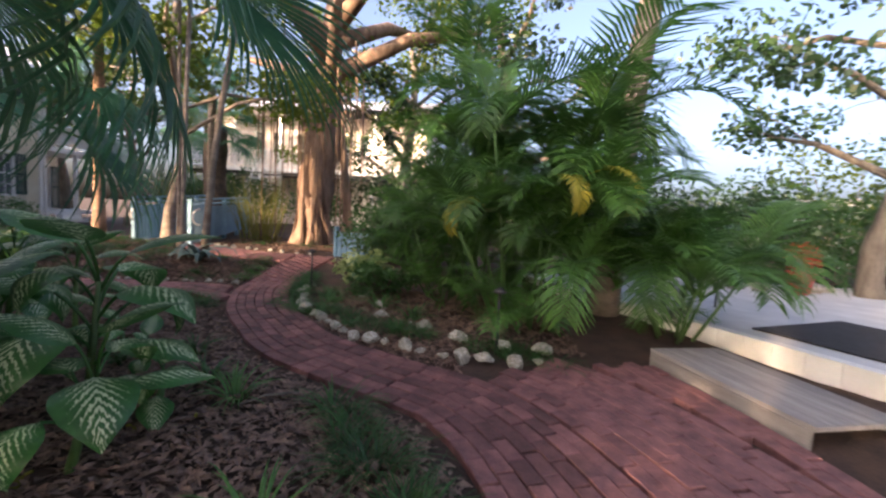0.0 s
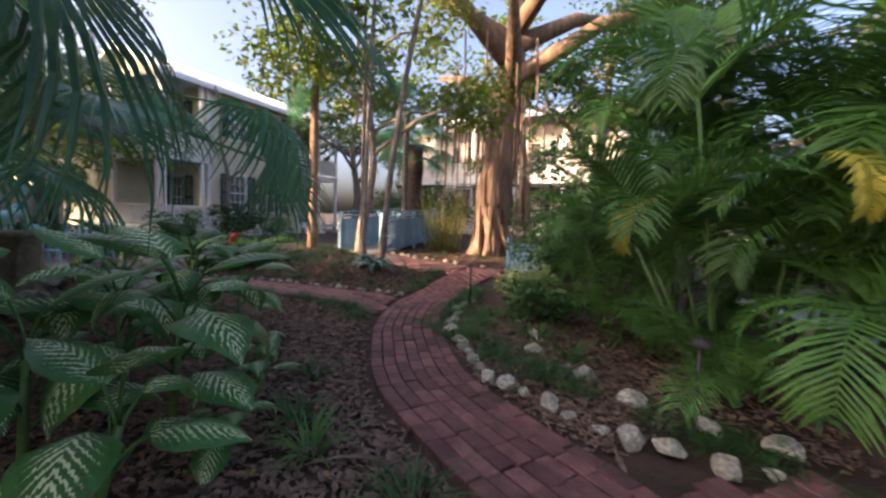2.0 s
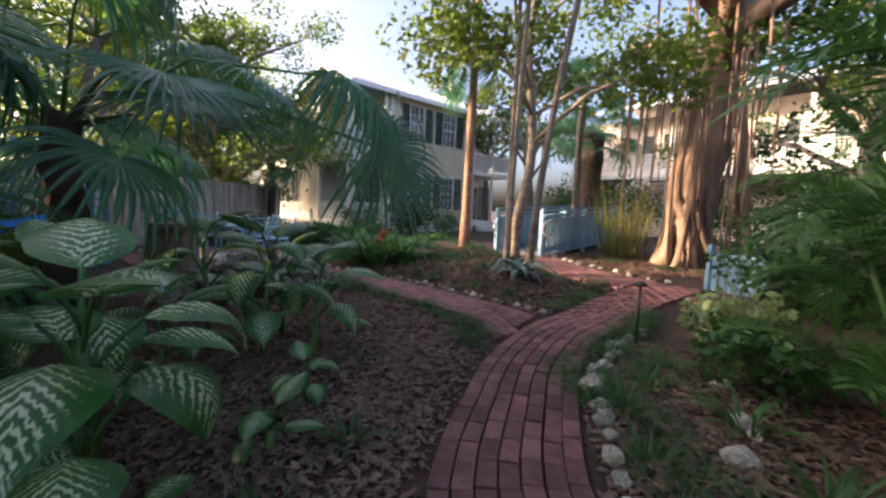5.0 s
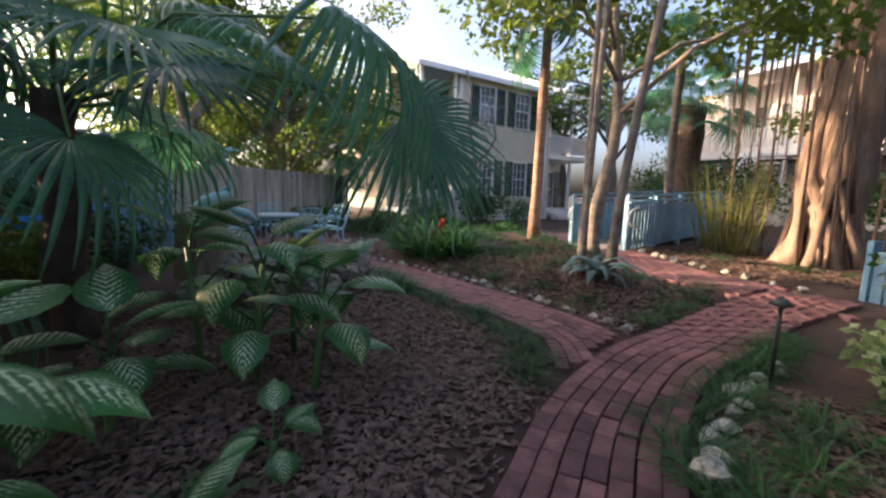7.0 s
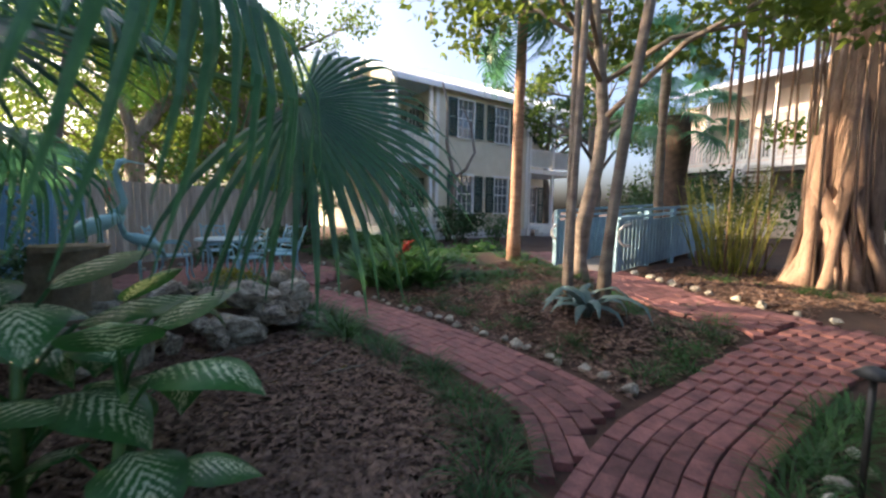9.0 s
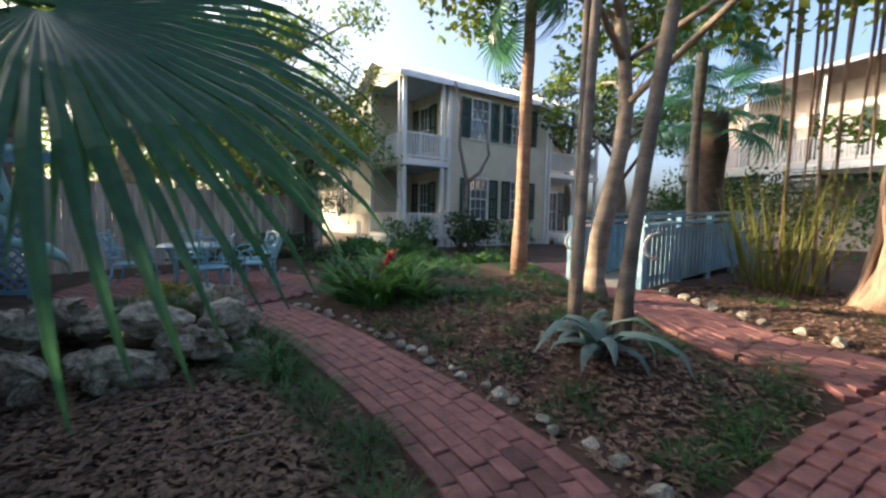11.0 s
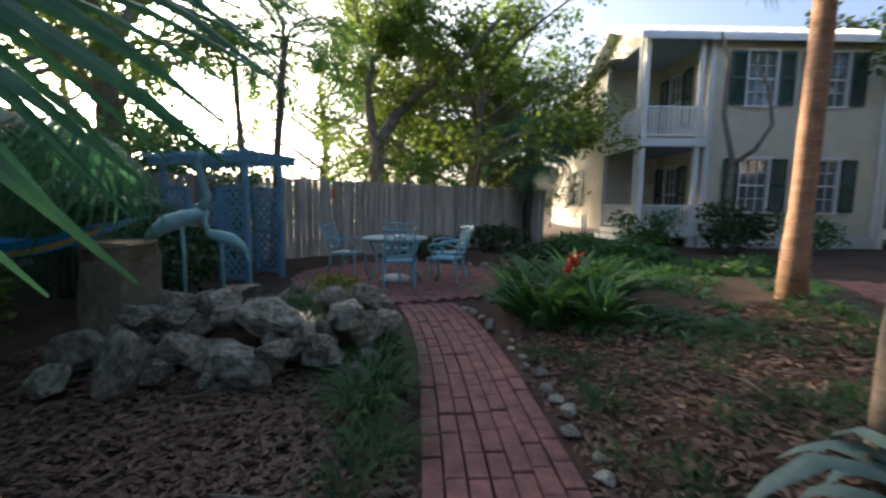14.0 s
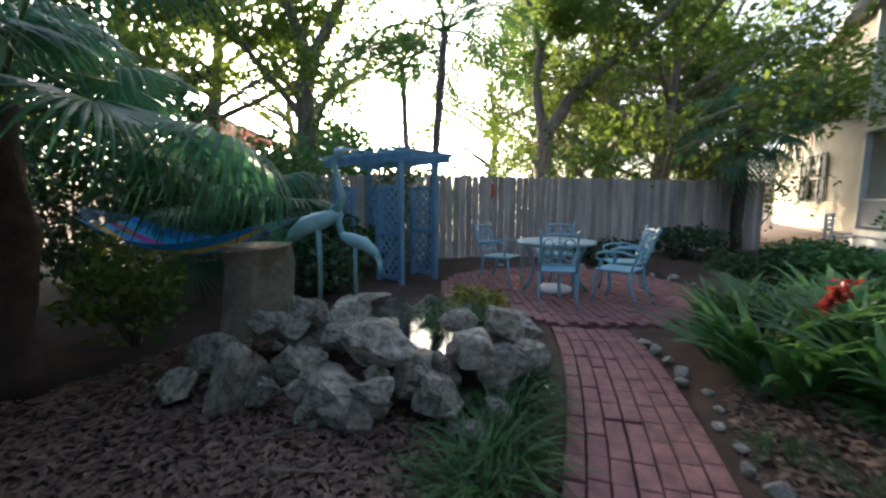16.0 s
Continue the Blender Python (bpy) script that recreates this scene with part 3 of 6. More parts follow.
def dieffenbachia(x, y, height, leaves, size, seed, label="dumb cane plant with white-streaked green leaves"):
    r = random.Random(seed)
    e = base("dumb_cane", x, y, ground_z(x, y), label=label, category="plant")
    s = Shape()
    top = Vector((r.uniform(-0.08, 0.08), r.uniform(-0.08, 0.08), height))
    s.tube([(0, 0, -0.03), top * 0.5, top], [0.024, 0.021, 0.016], 7)
    s.ob("stem", M_STEM, e, smooth=True)
    for k in range(leaves):
        f = 0.35 + 0.65 * k / max(1, leaves - 1)
        m = Matrix.Translation(top * f) @ Matrix.Rotation(k * 2.4 + r.uniform(-0.4, 0.4) + seed, 4, "Z") @ Matrix.Rotation(0.55 - 0.95 * f + r.uniform(-0.15, 0.15), 4, "Y") @ Matrix.Scale(size * r.uniform(0.8, 1.1), 4)
        part("leaf", DIEF[(k + seed) % 4 if f < 0.9 else 0], e, m)
    return e


def rock_mesh(seed, rough=0.35, level=3):
    bm = bmesh.new()
    bmesh.ops.create_icosphere(bm, subdivisions=level, radius=1.0)
    o = Vector((seed * 3.7, seed * 1.3, seed * 7.1))
    rr = random.Random(seed)
    cuts = []
    for _ in range(11):
        c = Vector((rr.gauss(0, 1), rr.gauss(0, 1), rr.gauss(0, 1))).normalized()
        cuts.append((c, rr.uniform(0.5, 0.8)))
    for v in bm.verts:
        n = v.co.normalized()
        k = 1 + rough * noise.noise(n * 1.3 + o) + rough * 0.5 * noise.noise(n * 3.1 + o) + rough * 0.22 * noise.noise(n * 7 + o)
        k += rough * 0.2 * noise.noise(n * 15 + o) - 0.12 * rough * abs(noise.noise(n * 5 + o))
        c = noise.cell(n * 1.4 + o) * 0.1
        p = n * (0.85 + 0.3 * (k + c - 0.5))
        for q, lim in cuts:
            over = p.dot(q) - lim
            if over > 0:
                p -= q * over
        v.co = p * (1 + (k - 1) * 0.3)
    me = bpy.data.meshes.new("rock")
    bm.to_mesh(me)
    bm.free()
    return me


# ---- house ----
def siding_wall(name, a, b, z0, z1, holes, parent_label, thick=0.14, mat=None):
    """A lapped-board wall from a to b (plan points); the outside lies to the right of a->b. holes: (s0, s1, z0, z1)."""
    a, b = Vector((*a, 0)), Vector((*b, 0))
    d = b - a
    m = Matrix.Translation(a) @ Matrix.Rotation(math.atan2(d.y, d.x), 4, "Z")
    s = Shape()
    board = 0.15
    z = z0
    while z < z1 - 0.01:
        h = min(board, z1 - z)
        cuts = sorted((c[0], c[1]) for c in holes if c[2] < z + h * 0.5 < c[3])
        pos = 0.0
        for c0, c1 in cuts + [(d.length, d.length)]:
            if c0 > pos + 0.01:
                pts = [(pos, 0, z), (c0, 0, z), (c0, thick, z), (pos, thick, z), (pos, 0.016, z + h), (c0, 0.016, z + h), (c0, thick, z + h), (pos, thick, z + h)]
                s.add([m @ Vector(p) for p in pts], [(0, 3, 2, 1), (4, 5, 6, 7), (0, 1, 5, 4), (1, 2, 6, 5), (2, 3, 7, 6), (3, 0, 4, 7)])
            pos = max(pos, c1)
        z += h
    return s, m


def window_unit(house, m, s0, s1, z0, z1, shutters=True, name="window"):
    """Sash window in a wall frame m, with glazing bars, sill and louvred shutters."""
    w = new(name)
    w.parent, w.matrix_basis = house, m @ Matrix.Translation((s0, 0, z0))
    a, b = s1 - s0, z1 - z0
    f = Shape()
    f.box(-0.08, -0.03, -0.02, 0.0, 0.1, b + 0.08).box(a, -0.03, -0.02, a + 0.08, 0.1, b + 0.08)
    f.box(0, -0.03, b, a, 0.1, b + 0.08).box(-0.12, -0.07, -0.08, a + 0.12, 0.1, -0.02)
    f.box(0, 0.02, b * 0.5 - 0.025, a, 0.06, b * 0.5 + 0.025)
    for k in (1, 2):
        f.box(a * k / 3 - 0.01, 0.03, 0, a * k / 3 + 0.01, 0.055, b * 0.5 - 0.025)
        f.box(a * k / 3 - 0.01, 0.03, b * 0.5 + 0.025, a * k / 3 + 0.01, 0.055, b)
    for k in (0.25, 0.75):
        f.box(0, 0.032, b * k - 0.01, a, 0.053, b * k + 0.01)
    f.ob("frame", M_WHITE, w)
    Shape().box(0, 0.062, 0, a, 0.07, b).ob("pane", M_GLASS, w)
    Shape().box(0.02, 0.085, 0.02, a - 0.02, 0.095, b - 0.02).ob("blind", M_WHITE, w)
    if shutters:
        sh = Shape()
        sw = 0.48
        sh.box(0, -0.04, 0, 0.06, 0, b).box(sw - 0.06, -0.04, 0, sw, 0, b).box(0.06, -0.04, 0, sw - 0.06, 0, 0.08).box(0.06, -0.04, b - 0.08, sw - 0.06, 0, b).box(0.06, -0.04, b / 2 - 0.04, sw - 0.06, 0, b / 2 + 0.04)
        n = 22
        for k in range(n):
            z = 0.08 + (b - 0.16) * (k + 0.5) / n
            sh.add([(0.06, -0.035, z - 0.02), (sw - 0.06, -0.035, z - 0.02), (sw - 0.06, -0.008, z + 0.025), (0.06, -0.008, z + 0.025)], [(0, 1, 2, 3)])
        me = sh.data("shutter", M_SHUT)
        part("shutter", me, w, pose(-0.09 - sw, -0.035, 0))
        part("shutter", me, w, pose(a + 0.09, -0.035, 0))
    return w


def balustrade(house, a, b, z, h=0.95, gap=0.112, mat=None, name="railing"):
    a, b = Vector(a), Vector(b)
    s = Shape()
    s.bar((a.x, a.y, z + h), (b.x, b.y, z + h), 0.09, 0.05)
    s.bar((a.x, a.y, z + 0.1), (b.x, b.y, z + 0.1), 0.06, 0.06)
    n = max(2, int((b - a).length / gap))
    for k in range(1, n):
        p = a.lerp(b, k / n)
        s.bar((p.x, p.y, z + 0.12), (p.x, p.y, z + h - 0.02), 0.085, 0.03) if abs(b.x - a.x) > abs(b.y - a.y) else s.bar((p.x, p.y, z + 0.12), (p.x, p.y, z + h - 0.02), 0.03, 0.085)
    return s.ob(name, mat or M_WHITE, house)


def build_house():
    h = base("house", -16.9, 10.8, 0, 6, label="two-storey cream clapboard house with porches and dark green shutters", category="house")
    FL, UP, EAVE = 0.55, 3.45, 6.45
    walls = [
        ((0, 2.0), (0, 7.7), [(3.16, 4.03, 1.2, 2.85), (5.4, 6.27, 1.2, 2.85), (3.16, 4.03, 4.5, 6.1), (5.4, 6.27, 4.5, 6.1)]),
        ((-10, 0), (-2.95, 0), [(3.4, 4.3, 1.3, 2.9), (3.4, 4.3, 4.4, 6.0)]),
        ((-2.95, 2.0), (-0.001, 2.0), [(0.7, 1.5, 4.0, 5.9), (0.7, 1.5, 0.8, 2.7)]),
        ((-2.95, 0), (-2.95, 2.0), []),
        ((-2.2, 7.7), (-2.2, 11.5), [(0.7, 1.6, 0.6, 2.7), (2.3, 3.2, 0.6, 2.7), (0.7, 1.6, 3.6, 5.7)]),
    ]
    for a, b, holes in walls:
        holes = [(c0 - a[1] if a[0] == b[0] and a[0] == 0 else c0, c1 - a[1] if a[0] == b[0] and a[0] == 0 else c1, z0, z1) for c0, c1, z0, z1 in holes]
        s, m = siding_wall("wall", a, b, FL - 0.15, EAVE, holes, "")
        s.ob("wall", M_SIDING, h)
        for c0, c1, z0, z1 in holes:
            window_unit(h, m, c0, c1, z0, z1, True)
    # back and side walls close the body
    Shape().box(-10, 0.14, 0.4, -9.86, 11.5, EAVE).box(-9.86, 11.36, 0.4, -2.34, 11.5, EAVE).box(-2.06, 7.56, 0.4, -0.14, 7.7, EAVE).ob("wall", M_SIDING, h)
    Shape().box(-9.8, 0.2, 0.3, -0.2, 7.5, 0.45).ob("floor", M_DECK, h)
    sk = Shape()
    for k in range(46):
        y = 2.05 + k * 0.123
        sk.box(-0.03, y, 0.02, 0.0, y + 0.07, FL - 0.16)
    sk.ob("skirting", M_WHITE, h)
    # porches
    for q in ((-2.93, -0.1, FL - 0.18, 0.12, 1.98, FL), (-2.93, -0.1, UP - 0.26, 0.12, 1.98, UP - 0.02), (-2.18, 7.72, FL - 0.18, 0.12, 11.4, FL), (-2.18, 7.72, UP - 0.26, 0.12, 11.4, UP - 0.02)):
        Shape().box(*q).ob("porch_floor", M_WHITE, h)
    for q in ((-2.93, 0.0, EAVE - 0.06, 0.05, 1.97, EAVE - 0.02), (-2.93, -0.05, UP - 0.29, 0.08, 1.97, UP - 0.265)):
        Shape().box(*q).ob("porch_ceiling", M_CEIL, h)
    for x, y in ((0, 0), (-0.32, 0), (0, 1.7), (0, 2.02), (-2.86, -0.03), (0, 7.8), (0, 9.6), (0, 11.3)):
        ps = Shape()
        ps.box(x - 0.07, y - 0.07, FL, x + 0.07, y + 0.07, UP - 0.27).box(x - 0.07, y - 0.07, UP, x + 0.07, y + 0.07, EAVE)
        ps.box(x - 0.1, y - 0.1, FL, x + 0.1, y + 0.1, FL + 0.12).box(x - 0.1, y - 0.1, 0, x + 0.1, y + 0.1, FL - 0.19)
        ps.ob("post", M_WHITE, h)
    Shape().box(0.01, 7.5, 0.4, 0.05, 7.68, EAVE - 0.01).ob("corner_board", M_WHITE, h)
    for a, b in (((-0.07, 0, 0), (-2.8, 0, 0)), ((0, 0.07, 0), (0, 1.95, 0)), ((0, 7.85, 0), (0, 11.3, 0))):
        balustrade(h, a, b, UP)
        if a[1] < 7:
            balustrade(h, a, b, FL, 0.8)
    # steps
    for k in range(3):
        st = Shape()
        st.box(-2.6, -0.4 - 0.28 * k, 0, -0.6, -0.12 - 0.28 * k, FL - 0.18 * (k + 1) + 0.0)
        st.ob("step", M_WHITE, h)
        Shape().box(0.14 + 0.28 * k, 8.2, 0, 0.4 + 0.28 * k, 9.4, FL - 0.18 * (k + 1) + 0.0).ob("step", M_WHITE, h)
    # roofs: gable over the front block, ridge behind it over the wing
    r1 = Shape()
    e0, e1, rx, ap = -4.7, 0.35, -2.2, 7.6
    y0, y1 = -0.35, 11.9
    lo = EAVE - 0.02
    for x in (e0, e1):
        pts = [(x, y0, lo), (rx, y0, ap), (rx, y1, ap), (x, y1, lo)]
        r1.add(pts + [(p[0], p[1], p[2] + 0.08) for p in pts], [(0, 1, 2, 3), (7, 6, 5, 4), (0, 4, 5, 1), (1, 5, 6, 2), (2, 6, 7, 3), (3, 7, 4, 0)])
        for k in range(24):
            y = y0 + 0.25 + k * 0.5
            r1.bar((x, y, lo + 0.1), (rx, y, ap + 0.1), 0.03, 0.04)
    r1.add([(-10.3, -0.35, lo), (-2.0, -0.35, lo), (-2.0, 3.6, ap - 0.05), (-10.3, 3.6, ap - 0.05), (-10.3, 7.9, lo), (-2.0, 7.9, lo)], [(0, 1, 2, 3), (3, 2, 5, 4)])
    r1.ob("roof", M_ROOF, h)
    g = Shape()
    g.add([(-4.5, 0.02, EAVE), (0.05, 0.02, EAVE), (rx, 0.02, ap - 0.08), (-4.5, 0.1, EAVE), (0.05, 0.1, EAVE), (rx, 0.1, ap - 0.08)], [(0, 1, 2), (5, 4, 3), (0, 3, 4, 1), (1, 4, 5, 2), (2, 5, 3, 0)])
    g.ob("gable", M_SIDING, h)
    tr = Shape()
    tr.bar((e0, y0, lo - 0.05), (rx, y0, ap - 0.05), 0.03, 0.18).bar((e1, y0, lo - 0.05), (rx, y0, ap - 0.05), 0.03, 0.18)
    tr.bar((e1, y0, lo - 0.06), (e1, y1, lo - 0.06), 0.03, 0.14).bar((-10.3, y0, lo - 0.06), (e0, y0, lo - 0.06), 0.03, 0.14)
    tr.ob("fascia", M_WHITE, h)
    return h


build_house()


def build_far_house():
    h = base("far_house", -8.5, 25, 0, -4, label="pale pink two-storey house with a white balcony beyond the garden", category="house")
    Shape().box(-7, 2, 0, 7, 2.3, 7).box(-7, 2.3, 0, -6.7, 9, 7).box(6.7, 2.3, 0, 7, 9, 7).box(-7, 9, 0, 7, 9.3, 7).ob("wall", M_PINK, h)
    Shape().box(-7.2, -0.2, 3.3, 7.2, 1.99, 3.55).ob("balcony_floor", M_WHITE, h)
    # near-black slab stands in for the shade under the balcony
    Shape().box(-7.1, -0.1, 3.1, 7.1, 1.97, 3.29).ob("balcony_beam", M_DARK, h)
    balustrade(h, (-7.1, -0.1, 0), (7.1, -0.1, 0), 3.57, 1.0, 0.14)
    for k in range(6):
        p = Shape()
        x = -7 + k * 2.8
        p.box(x - 0.07, -0.07, 0, x + 0.07, 0.07, 3.09).box(x - 0.07, -0.07, 3.57, x + 0.07, 0.07, 6.9)
        p.ob("post", M_WHITE, h)
    for k in range(4):
        window_unit(h, Matrix.Translation((0, 1.99, 0)) @ Matrix.Identity(4), -5 + k * 2.8, -4 + k * 2.8, 4.0, 5.9, True)
    Shape().add([(-7.5, -0.6, 6.95), (7.5, -0.6, 6.95), (7.5, 5.6, 9), (-7.5, 5.6, 9), (-7.5, 9.8, 6.95), (7.5, 9.8, 6.95)], [(0, 1, 2, 3), (3, 2, 5, 4)]).ob("roof", M_ROOF, h)
    s = Shape()
    for k in range(14):
        s.box(-2.2 - 0.02, -0.3 - 0.24 * k, 3.4 - 0.24 * k, -1.2, -0.06 - 0.24 * k, 3.45 - 0.24 * k)
    s.bar((-2.25, -0.2, 3.4), (-2.25, -3.6, 0.05), 0.04, 0.25).bar((-2.25, -0.2, 4.4), (-2.25, -3.6, 1.05), 0.06, 0.1)
    for k in range(14):
        s.bar((-2.25, -0.3 - 0.24 * k, 3.35 - 0.24 * k), (-2.25, -0.3 - 0.24 * k, 4.3 - 0.24 * k), 0.035)
    s.ob("outer_stair", M_WHITE, h)


build_far_house()


# ---- board fence at the back of the garden ----
def board_fence(pts, height, label):
    f = tagged(new("board_fence"), label, "fence", kind="structure")
    boards = [Shape().box(-0.068, -0.009, 0, 0.068, 0.009, height).box(-0.055, -0.009, height, 0.055, 0.009, height + 0.012).data("board", M_FENCE) for _ in range(2)]
    rails = Shape()
    r = random.Random(5)
    n = 0
    for a, b in zip(pts, pts[1:]):
        a, b = Vector((*a, 0)), Vector((*b, 0))
        d = b - a
        az = math.atan2(d.y, d.x)
        k = int(d.length / 0.142)
        for i in range(k):
            p = a.lerp(b, (i + 0.5) / k)
            n += 1
            part("board", boards[i % 2], f, Matrix.Translation((p.x, p.y, -0.02 + r.uniform(-0.02, 0.02))) @ Matrix.Rotation(az + r.uniform(-0.03, 0.03), 4, "Z") @ Matrix.Rotation(r.uniform(-0.008, 0.008), 4, "Y"))
        off = Vector((-d.y, d.x, 0)).normalized() * 0.04
        for z in (0.35, 0.95, 1.5):
            rails.bar(a + off + Vector((0, 0, z)), b + off + Vector((0, 0, z)), 0.04, 0.09)
    rails.ob("rail", M_FENCE, f)


board_fence([(-8.6, -3.2), (-11.3, 0.9), (-13.6, 3.4), (-17.6, 7.95)], 1.83, "weathered grey-brown wooden board fence behind the patio")


# ---- blue ramp with board railing ----
def build_ramp():
    e = base("ramp", -6.25, 10.4, 0.2, 0, label="blue painted wooden ramp with vertical board sides", category="ramp")
    d = Vector((-0.9, 4.9, 0))
    L = d.length
    ax = d.normalized()
    az = math.atan2(d.y, d.x)
    m = Matrix.Rotation(az, 4, "Z")
    rise = 0.22

    def z(s):
        return 0.05 + rise * s / L

    bd = Shape().box(-0.062, -0.012, 0, 0.062, 0.012, 0.88).data("board", M_BLUEF)
    for y in (0.0, 1.25):
        k = int(L / 0.15)
        for i in range(k):
            s = (i + 0.5) * L / k
            part("board", bd, e, m @ Matrix.Translation((s, y, z(s) - 0.02)))
        r = Shape()
        for hh, w, t in ((0.93, 0.13, 0.04), (0.8, 0.04, 0.09), (0.12, 0.04, 0.09), (1.05, 0.05, 0.05)):
            r.bar(m @ Vector((-0.05, y + 0.035, z(0) + hh)), m @ Vector((L, y + 0.035, z(L) + hh)), w, t)
        for i in range(5):
            s = i * L / 4
            r.bar(m @ Vector((s, y + 0.06, 0)), m @ Vector((s, y + 0.06, z(s) + 1.06)), 0.09)
        r.ob("rail", M_BLUE, e)
    fl = Shape()
    fl.add([m @ Vector(p) for p in ((-0.2, 0.1, 0.02), (L, 0.1, z(L)), (L, 1.15, z(L)), (-0.2, 1.15, 0.02), (-0.2, 0.1, -0.04), (L, 0.1, z(L) - 0.06), (L, 1.15, z(L) - 0.06), (-0.2, 1.15, -0.04))], [(0, 1, 2, 3), (7, 6, 5, 4), (0, 4, 5, 1), (2, 6, 7, 3), (1, 5, 6, 2), (3, 7, 4, 0)])
    fl.ob("walkway", M_DECK, e)
    for y in (-0.06, 1.3):
        w = Shape()
        w.tube([m @ Vector((0.25 - 0.42 * math.sin(t), y, 0.68 + 0.2 * math.cos(t))) for t in [math.pi * k / 12 for k in range(13)]], 0.022, 8)
        w.ob("handle", M_WHITE, e, smooth=True)
    return e


build_ramp()


# ---- arbour ----
def lattice(s, m, w, h, step=0.15):
    n = int((w + h) / step)
    for k in range(1, n):
        q = k * step
        for flip in (False, True):
            x0, z0 = (q, 0) if q < w else (w, q - w)
            x1, z1 = (0, q) if q < h else (q - h, h)
            if flip:
                x0, x1 = w - x0, w - x1
            a, b = Vector((x0, 0.006 if flip else -0.006, z0)), Vector((x1, 0.006 if flip else -0.006, z1))
            if (b - a).length > 0.05:
                d = (b - a).normalized()
                t = Vector((-d.z, 0, d.x)) * 0.016
                y = Vector((0, 0.005, 0))
                s.add([m @ p for p in (a - t - y, b - t - y, b + t - y, a + t - y, a - t + y, b - t + y, b + t + y, a + t + y)], [(0, 1, 2, 3), (7, 6, 5, 4), (0, 4, 5, 1), (2, 6, 7, 3)])


def build_arbour():
    az = math.degrees(math.atan2(-1.95, -0.5))
    e = base("arbour", -9.94, 2.39, 0, az, label="blue painted garden arbour with lattice panels and a climbing vine", category="arbour")
    fr = Shape()
    W, D, H = 1.75, 0.75, 1.9
    for x in (0, 0.55, W - 0.5, W):
        for y in (0, D):
            fr.box(x - 0.035, y - 0.035, -0.03, x + 0.035, y + 0.035, H if x in (0, W) else 1.5)
    for x0, x1 in ((0, 0.55), (W - 0.5, W)):
        for y in (0, D):
            for z in (0.08, 0.78, 1.5):
                fr.box(x0 + 0.035, y - 0.025, z - 0.03, x1 - 0.035, y + 0.025, z + 0.03)
            for zz in (0.11, 0.81):
                la = Shape()
                lattice(la, Matrix.Translation((x0 + 0.035, y, zz)), x1 - x0 - 0.07, 0.65)
                la.ob("lattice", M_BLUE, e)
    for y in (-0.02, D + 0.02):
        fr.bar((-0.3, y, H + 0.05), (W + 0.3, y, H + 0.05), 0.05, 0.12)
    for k in range(7):
        x = -0.15 + k * (W + 0.3) / 6
        fr.bar((x, -0.25, H + 0.13), (x, D + 0.25, H + 0.13), 0.045, 0.06)
    fr.ob("frame", M_BLUE, e)
    v, w = Shape(), Shape()
    r = random.Random(9)
    for k in range(7):
        x0 = r.uniform(0.3, 1.6)
        pts = [Vector((x0 + 0.15 * math.sin(j + k), -0.05 + 0.1 * math.sin(j * 2 + k), j * 0.33)) for j in range(7)]
        w.tube(pts, 0.006, 4)
        for p in pts[1:]:
            leaf_cloud(v, r, p, (0.22, 0.16, 0.22), 32, 0.07)
    w.ob("vine_stem", M_BARK, e)
    tagged(v.ob("vine_leaves", M_BUSH, e), kind="stuff")


build_arbour()


# ---- patio furniture ----
def build_table():
    e = base("patio_table", -9.82, 4.42, 0.02, label="round light blue metal patio table on a brick patio", category="table")
    s = Shape()
    n = 36
    prof = ((0.0, 0.70), (0.5, 0.70), (0.53, 0.685), (0.545, 0.7), (0.53, 0.722), (0.0, 0.722))
    pts = [(q * math.cos(6.2832 * k / n), q * math.sin(6.2832 * k / n), z) for q, z in prof for k in range(n)]
    s.add(pts, [(i * n + k, i * n + (k + 1) % n, (i + 1) * n + (k + 1) % n, (i + 1) * n + k) for i in range(5) for k in range(n)])
    s.ob("top", material("pale_blue_tabletop", (0.35, 0.5, 0.55), (0.5, 0.64, 0.68), 8, 0.35, 0.1, 60), e)
    for k in range(4):
        a = k * 1.5708 + 0.4
        c, q = math.cos(a), math.sin(a)
        Shape().tube([(r * c, r * q, z) for r, z in ((0.44, 0.7), (0.36, 0.55), (0.3, 0.35), (0.34, 0.15), (0.44, 0.0))], [0.02, 0.03, 0.025, 0.022, 0.026], 7).ob("leg", M_TEAL, e, smooth=True)
    ap = Shape()
    ap.tube([(0.42 * math.cos(t * 0.2618), 0.42 * math.sin(t * 0.2618), 0.66) for t in range(25)], 0.012, 5)
    ap.ob("apron", M_TEAL, e)


